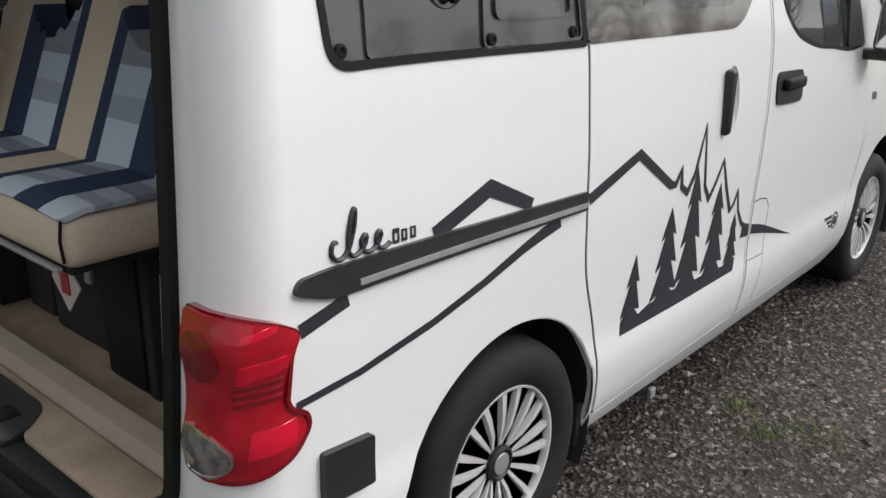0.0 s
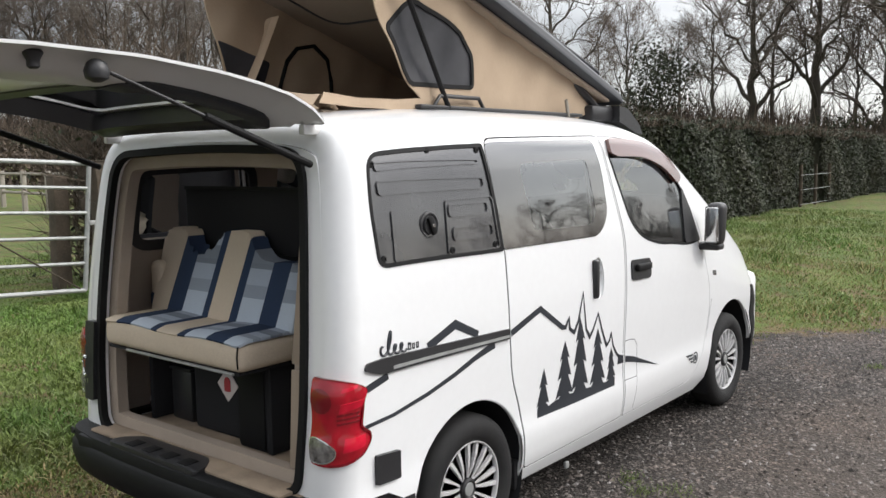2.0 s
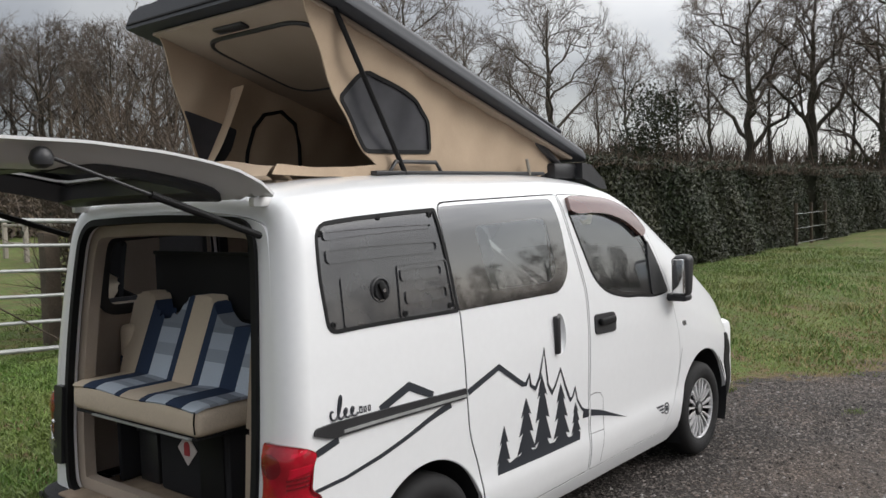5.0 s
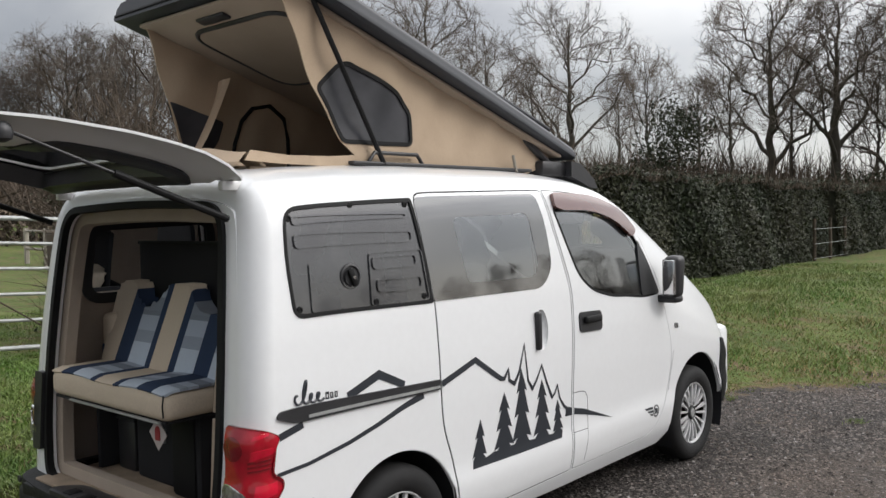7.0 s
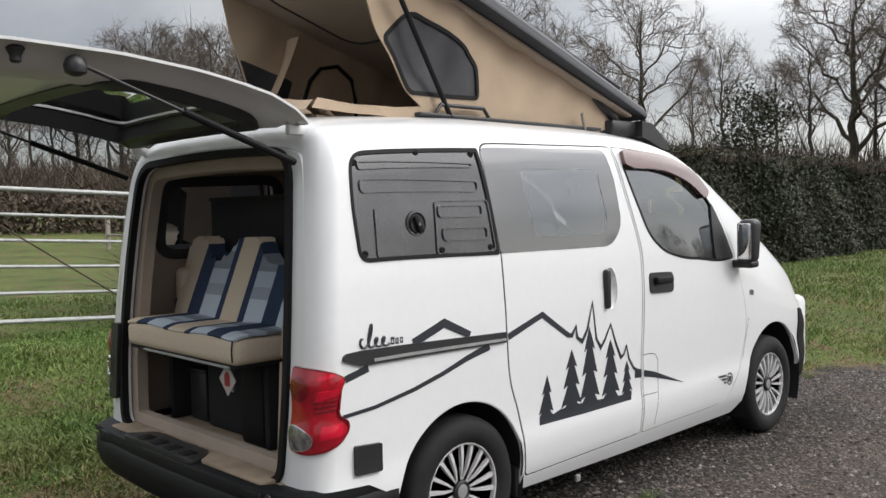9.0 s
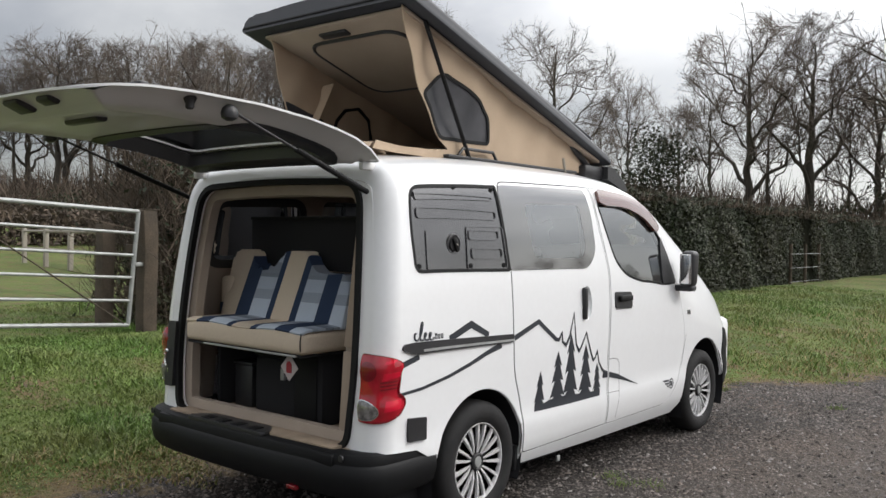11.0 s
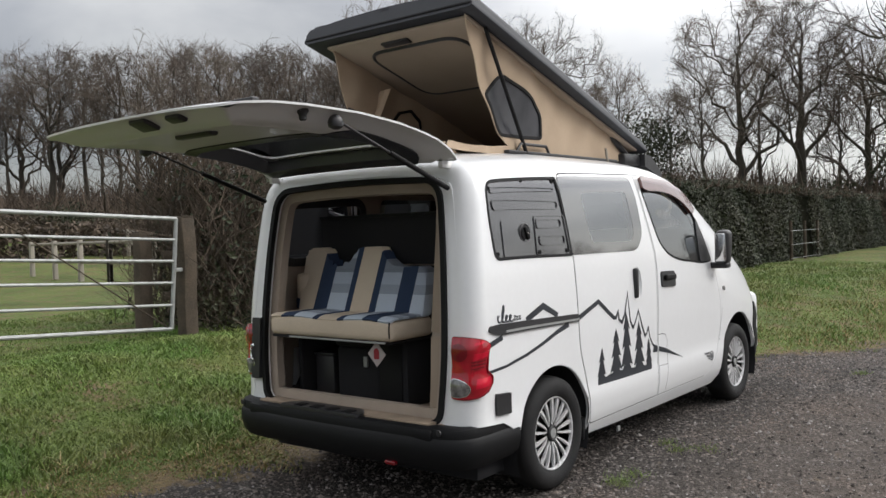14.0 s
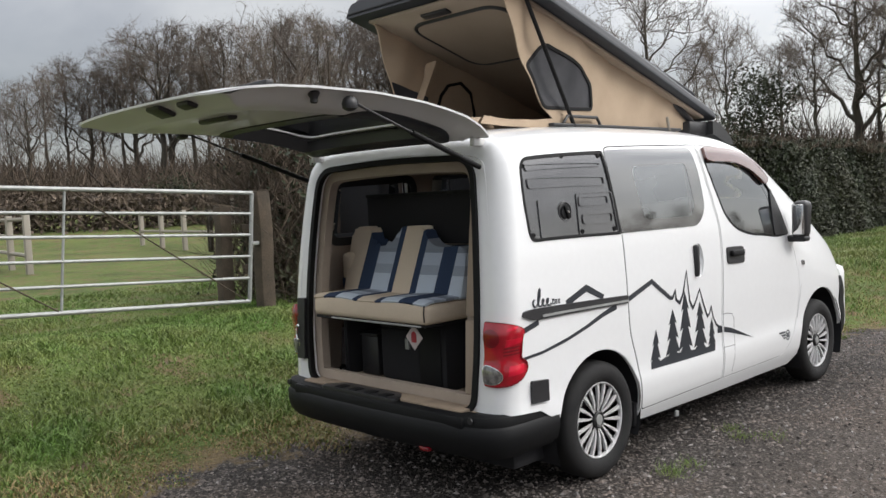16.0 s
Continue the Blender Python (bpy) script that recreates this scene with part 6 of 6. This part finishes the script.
bm = bmesh.new()
rows = []
for i in range(91):
    y = HY0 + (HY1 - HY0) * i / 90
    t = hedge_top(y)
    rows.append([bm.verts.new(p) for p in ((hedge_face(y, 0) - 0.13, y, 0.0), (hedge_face(y, 1) - 0.10, y, 1.0), (hedge_face(y, 2) - 0.10, y, t - 0.12), (HX - 0.4, y, t - 0.05), (HX - 1.3, y, t - 0.08), (HX - 1.5, y, 0.2))])
for r0, r1 in zip(rows, rows[1:]):
    for j in range(5):
        bm.faces.new((r0[j], r0[j + 1], r1[j + 1], r1[j]))
bm.faces.new(rows[0])
bm.faces.new(rows[-1][::-1])
hedge = root("hedge", "tall clipped evergreen hedge with brown twiggy top", "hedge")
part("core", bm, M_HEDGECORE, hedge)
n = 80000
Y = HY0 + (HY1 - HY0) * rng.uniform(0, 1, n) ** 1.25
face = rng.uniform(0, 1, n) < 0.78
Pl, Nl = [], []
for y, on in zip(Y, face):
    t = hedge_top(y)
    if on:
        z = 0.06 + (t - 0.06) * rng.uniform(0, 1)
        Pl.append((hedge_face(y, z) + rng.normal(0, 0.05) - 0.03, y, z))
        Nl.append((1, -0.2, 0.35))
    else:
        Pl.append((HX - rng.uniform(0.0, 1.3), y, t + rng.normal(0, 0.035)))
        Nl.append((0.2, -0.1, 1))
V, F = leaves(np.array(Pl), np.array(Nl, float), 0.042, 0.6)
me = bpy.data.meshes.new("foliage")
me.from_pydata(V, [], F)
tagged(link_mesh("foliage", me, M_HEDGE, hedge), kind="stuff")
n = 9000
Y = HY0 + (HY1 - HY0) * rng.uniform(0, 1, n)
A = np.array([(HX - rng.uniform(-0.05, 1.3), y, hedge_top(y) - 0.1) for y in Y])
B = A + np.stack([rng.normal(0, 0.10, n), rng.normal(0, 0.10, n), rng.uniform(0.08, 0.30, n)], 1)
V, F = sticks(A, B, rng.uniform(0.004, 0.009, n))
me = bpy.data.meshes.new("twigs")
me.from_pydata(V, [], F)
tagged(link_mesh("twig_growth", me, M_BRAMBLE, hedge), kind="stuff")

# ---- bramble and shrub thicket between gate and hedge ----
A, B, Pl = [], [], []
for i in range(24000):
    y = rng.uniform(2.75, 9.5)
    x = -5.75 + rng.normal(0, 0.5) + (y - 2.7) * 0.17
    z = land(x, y)
    top = 1.7 + 0.9 * math.sin(1.1 * y + 1.0) ** 2 + rng.normal(0, 0.35)
    h0 = rng.uniform(0, 0.85) * top
    A.append((x, y, z + h0))
    B.append((x + rng.normal(0, 0.30), y + rng.normal(0, 0.30), z + h0 + rng.uniform(0.15, 0.75)))
    if i % 2 == 0:
        Pl.append((x + 0.35 + rng.normal(0, 0.2), y + rng.normal(0, 0.1), z + rng.uniform(0.0, 1) ** 1.5 * 1.9))
V, F = sticks(np.array(A), np.array(B), rng.uniform(0.003, 0.009, len(A)))
stuff("bramble_thicket", V, F, M_BRAMBLE, "tangled brown bramble and bare shrub thicket", "bramble")
V, F = leaves(np.array(Pl), np.tile(np.array([[1.0, -0.4, 0.5]]), (len(Pl), 1)), 0.04, 0.8)
stuff("bramble_leaves", V, F, M_HEDGE, "sparse dark green bramble leaves", "bramble")

# ---- field gate ----
gate = root("field_gate", "galvanised tubular steel field gate, closed", "gate", at=(-4.78, 2.35, 0))


def on_gate(along, up):
    """A place on the gate, which hangs a little out of true: metres from the latch end, share of its height."""
    slope = 0.061 - 0.014 * up
    return Vector((0, -0.108 * (1 - up) - along, 0.443 + 1.178 * up + slope * along))


for i in range(6):
    u = (i / 5) ** 0.96
    part("rail", tube([on_gate(0, u), on_gate(2.0, u), on_gate(4.0, u)], 0.022 if i in (0, 5) else 0.0165, 10), M_GALV, gate)
for d, r in ((0.0, 0.022), (2.0, 0.013), (4.0, 0.022)):
    part("stile", tube([on_gate(d, 0), on_gate(d, 1)], r, 10), M_GALV, gate)
for d0, d1 in ((0.06, 1.97), (2.03, 3.95)):
    part("brace", tube([on_gate(d0, 0.015) + Vector((0.014, 0, 0)), on_gate(d1, 0.99) + Vector((0.014, 0, 0))], 0.0075, 8), M_POST, gate, "thin rusty brace rod")
part("latch", box((-0.03, -0.05, 1.05), (0.03, 0.06, 1.09), 0.006), M_GALV, gate)


def timber_post(x, y, w, hgt, label, name="gate_post", lean=0.0):
    p = root(name, label, "post", at=(x, y, land(x, y)))
    bm = box((-w / 2, -w / 2, -0.4), (w / 2, w / 2, hgt), 0.018, 2)
    bmesh.ops.subdivide_edges(bm, edges=[e for e in bm.edges if e.calc_length() > 0.3], cuts=5)
    for v in bm.verts:
        v.co.x += 0.008 * math.sin(v.co.z * 7 + x) + lean * v.co.z
        v.co.y += 0.008 * math.cos(v.co.z * 5 + y)
    part("shaft", bm, M_POST, p)
    part("cap", box((-w / 2 + 0.005 + lean * hgt, -w / 2 + 0.005, hgt - 0.002), (w / 2 - 0.005 + lean * hgt, w / 2 - 0.005, hgt + 0.012), 0.005), M_POST, p)
    return p


timber_post(-4.80, 2.465, 0.165, 1.30, "thick weathered timber gate post")
timber_post(-5.66, 2.47, 0.155, 1.15, "dark old timber post behind the gate")
timber_post(-4.80, -1.90, 0.185, 1.5, "thick weathered timber gate post")
fence = root("rail_fence", "dark timber post and rail fence in the thicket", "fence")
for y in (4.2, 6.4, 8.4):
    part("post", box((-5.42, y - 0.05, 0.1), (-5.32, y + 0.05, 1.45), 0.01), M_POST, fence)
for z in (0.75, 1.22):
    for y0, y1 in ((2.57, 4.2), (4.2, 6.4), (6.4, 8.4)):
        part("rail", box((-5.43, y0, z - 0.05), (-5.385, y1, z + 0.05), 0.008), M_POST, fence)

# ---- paddock fences in the field ----
def paddock(pts, rails, hgt, label):
    f = root("paddock_fence", label, "fence", "paddock fences")
    for (x0, y0), (x1, y1) in zip(pts, pts[1:]):
        n = max(1, round(math.dist((x0, y0), (x1, y1)) / 2.4))
        for i in range(n + 1):
            x, y = x0 + (x1 - x0) * i / n, y0 + (y1 - y0) * i / n
            g = land(x, y)
            part("post", box((x - 0.06, y - 0.06, g - 0.2), (x + 0.06, y + 0.06, g + hgt + 0.08), 0.01), M_RAILW, f)
            if i < n:
                x2, y2 = x0 + (x1 - x0) * (i + 1) / n, y0 + (y1 - y0) * (i + 1) / n
                for r in range(rails):
                    z = hgt * (r + 1) / rails
                    part("rail", tube([(x, y, g + z), (x2, y2, land(x2, y2) + z)], 0.045, 6), M_RAILW, f)


paddock([(-11.5, 7.6), (-17, 8.6), (-23, 9.5)], 2, 1.05, "pale weathered paddock fence in the field")
paddock([(-14.5, 3.2), (-18.5, 3.8), (-25, 5)], 3, 1.1, "pale weathered paddock fence in the field")
paddock([(-16, 12.5), (-21, 14.5), (-30, 16)], 2, 1.0, "pale weathered paddock fence in the field")
# low dark hedge across the far side of the field
A, B, Pl = [], [], []
for i in range(14000):
    s = rng.uniform(0, 1)
    x, y = -24 - 14 * s + rng.normal(0, 0.5), 26 - 30 * s + rng.normal(0, 0.5)
    z = land(x, y)
    Pl.append((x, y, z + rng.uniform(0, 1) * 1.35))
V, F = leaves(np.array(Pl), rng.normal(0, 1, (len(Pl), 3)), 0.13)
stuff("field_hedge", V, F, M_BRAMBLE, "low dark winter hedge across the field", "hedge")

# ---- far farm gate and wire fence beside the hedge ----
fg = root("timber_gate", "brown five-bar timber gate at the track's end", "gate", at=(-2.0, 29.2, 0.05))
for i in range(5):
    part("bar", box((-0.1, -0.04, 0.22 + 0.25 * i), (2.7, 0.04, 0.34 + 0.25 * i), 0.01), M_POST, fg)
for x in (-0.1, 2.6):
    part("upright", box((x, -0.06, 0.1), (x + 0.14, 0.06, 1.45), 0.01), M_POST, fg)
timber_post(0.75, 29.2, 0.2, 1.65, "timber gate post at the track's end")
wf = root("wire_fence", "thin post and wire fence in the hedge gap", "fence")
for y in (19.4, 20.6, 21.8):
    part("post", tube([(HX + 0.05, y, 0), (HX + 0.05, y, 1.35)], 0.04, 6), M_POST, wf)
for z in (0.4, 0.75, 1.1):
    part("wire", tube([(HX + 0.08, 19.3, z), (HX + 0.08, 21.9, z)], 0.006, 5), M_GALV, wf)

# ---- grass blades ----
def blades(n, pick, size, label, name="grass", material=None, most=99.0):
    V, F = [], []
    k = 0
    while k < n:
        x, y = pick()
        w = verge_x(y)
        edge = w - x + 0.18 * math.sin(y * 5) + 0.1 * math.sin(y * 13 + x * 4)
        if edge < rng.uniform(-0.12, 0.35) or edge > most * rng.uniform(0.3, 1.0):
            continue
        z = land(x, y)
        clump = 0.55 + 0.45 * math.sin(x * 3.1 + 1.3 * math.sin(y * 2.3)) * math.sin(y * 2.7 + math.sin(x * 1.9))
        h = size * rng.uniform(0.4, 1.2) * (0.3 + 1.5 * clump * clump) * (0.55 if edge < 0.5 else 1.0)
        a = rng.uniform(0, 2 * math.pi)
        lx, ly = rng.normal(0, 0.8) * h, rng.normal(0, 0.8) * h
        bw = rng.uniform(0.003, 0.007)
        c, s = math.cos(a) * bw, math.sin(a) * bw
        b0 = len(V)
        V += [(x - c, y - s, z - 0.005), (x + c, y + s, z - 0.005), (x + lx * 0.4 + c * 0.7, y + ly * 0.4 + s * 0.7, z + h * 0.6), (x + lx * 0.4 - c * 0.7, y + ly * 0.4 - s * 0.7, z + h * 0.6), (x + lx, y + ly, z + h * 0.92)]
        F += [(b0, b0 + 1, b0 + 2, b0 + 3), (b0 + 3, b0 + 2, b0 + 4)]
        k += 1
    return stuff(name, V, F, material or M_GRASSB, label, "grass")


blades(135000, lambda: (rng.uniform(-5.2, 0.4), rng.uniform(-3.2, 6.0)), 0.05, "rough winter grass on the verge beside the track")
blades(30000, lambda: (rng.uniform(-9.0, -5.0), rng.uniform(-3.5, 4.0)), 0.045, "thin field grass beyond the gate")
blades(16000, lambda: (rng.uniform(-2.4, 0.2), rng.uniform(-3.2, 4.6)), 0.055, "dry straw-coloured grass along the gravel's edge", "dry_grass", M_GRASSD, 0.75)
blades(60000, lambda: (rng.uniform(-3.6, 3.2), 4.4 + 14 * rng.uniform(0, 1) ** 1.6), 0.075, "rough winter grass in front of the hedge")
blades(9000, lambda: (rng.uniform(-2.6, 3.4), 4.4 + 12 * rng.uniform(0, 1) ** 1.5), 0.07, "dry straw-coloured grass in front of the hedge", "dry_grass", M_GRASSD, 3.5)

# ---- loose gravel ----
TUFTS = ((1.05, 1.10, 150), (1.06, 1.28, 70), (0.93, 2.01, 60), (1.05, 1.89, 60), (1.18, 2.00, 50), (1.36, 5.14, 70))
V, F = [], []
octa = np.array([(1, 0, 0), (0, 1, 0), (-1, 0, 0), (0, -1, 0), (0, 0, 1)])
for i in range(52000):
    x = rng.uniform(-1.2, 4.2)
    y = -1.2 + 8.5 * rng.uniform(0, 1) ** 1.25
    if x < verge_x(y) + rng.uniform(-0.2, 0.25):
        continue
    s = 0.004 + 0.012 * rng.uniform(0, 1) ** 2.4
    sc = np.array([s * rng.uniform(0.7, 1.5), s * rng.uniform(0.6, 1.2), s * rng.uniform(0.5, 1.0)])
    th = rng.uniform(0, 6.28)
    q = octa * sc * rng.uniform(0.75, 1.25, (5, 1))
    c, sn = math.cos(th), math.sin(th)
    b0 = len(V)
    V += [(x + p[0] * c - p[1] * sn, y + p[0] * sn + p[1] * c, 0.001 + p[2]) for p in q.tolist()]
    F += [(b0, b0 + 1, b0 + 4), (b0 + 1, b0 + 2, b0 + 4), (b0 + 2, b0 + 3, b0 + 4), (b0 + 3, b0, b0 + 4)]
stuff("gravel", V, F, M_STONE, "loose grey and brown gravel chips", "gravel")
V, F = [], []
for i in range(5200):
    x = rng.uniform(-0.8, 4.2)
    y = -1.2 + 8.5 * rng.uniform(0, 1) ** 1.3
    if x < verge_x(y) + 0.1:
        continue
    s = 0.005 + 0.010 * rng.uniform(0, 1) ** 2.5
    sc = np.array([s * rng.uniform(0.7, 1.5), s * rng.uniform(0.6, 1.2), s * rng.uniform(0.6, 1.1)])
    th = rng.uniform(0, 6.28)
    q = octa * sc * rng.uniform(0.75, 1.25, (5, 1))
    c, sn = math.cos(th), math.sin(th)
    b0 = len(V)
    V += [(x + p[0] * c - p[1] * sn, y + p[0] * sn + p[1] * c, 0.001 + p[2]) for p in q.tolist()]
    F += [(b0, b0 + 1, b0 + 4), (b0 + 1, b0 + 2, b0 + 4), (b0 + 2, b0 + 3, b0 + 4), (b0 + 3, b0, b0 + 4)]
stuff("pale_gravel", V, F, M_STONEP, "scattered pale stone chips on the track", "gravel")
for tx, ty, tn in TUFTS:
    g = root("grass_tuft", "small green grass tuft growing through the gravel", "grass tuft", "tufts on the track", at=(tx, ty, 0))
    A = np.stack([rng.normal(0, 0.045, tn), rng.normal(0, 0.045, tn), np.zeros(tn)], 1)
    B = A + np.stack([rng.normal(0, 0.02, tn), rng.normal(0, 0.02, tn), rng.uniform(0.015, 0.045, tn)], 1)
    V, F = sticks(A, B, rng.uniform(0.001, 0.0022, tn))
    me = bpy.data.meshes.new("blade_clump")
    me.from_pydata(V, [], F)
    tagged(link_mesh("blade_clump", me, M_GRASSB, g), kind="stuff")
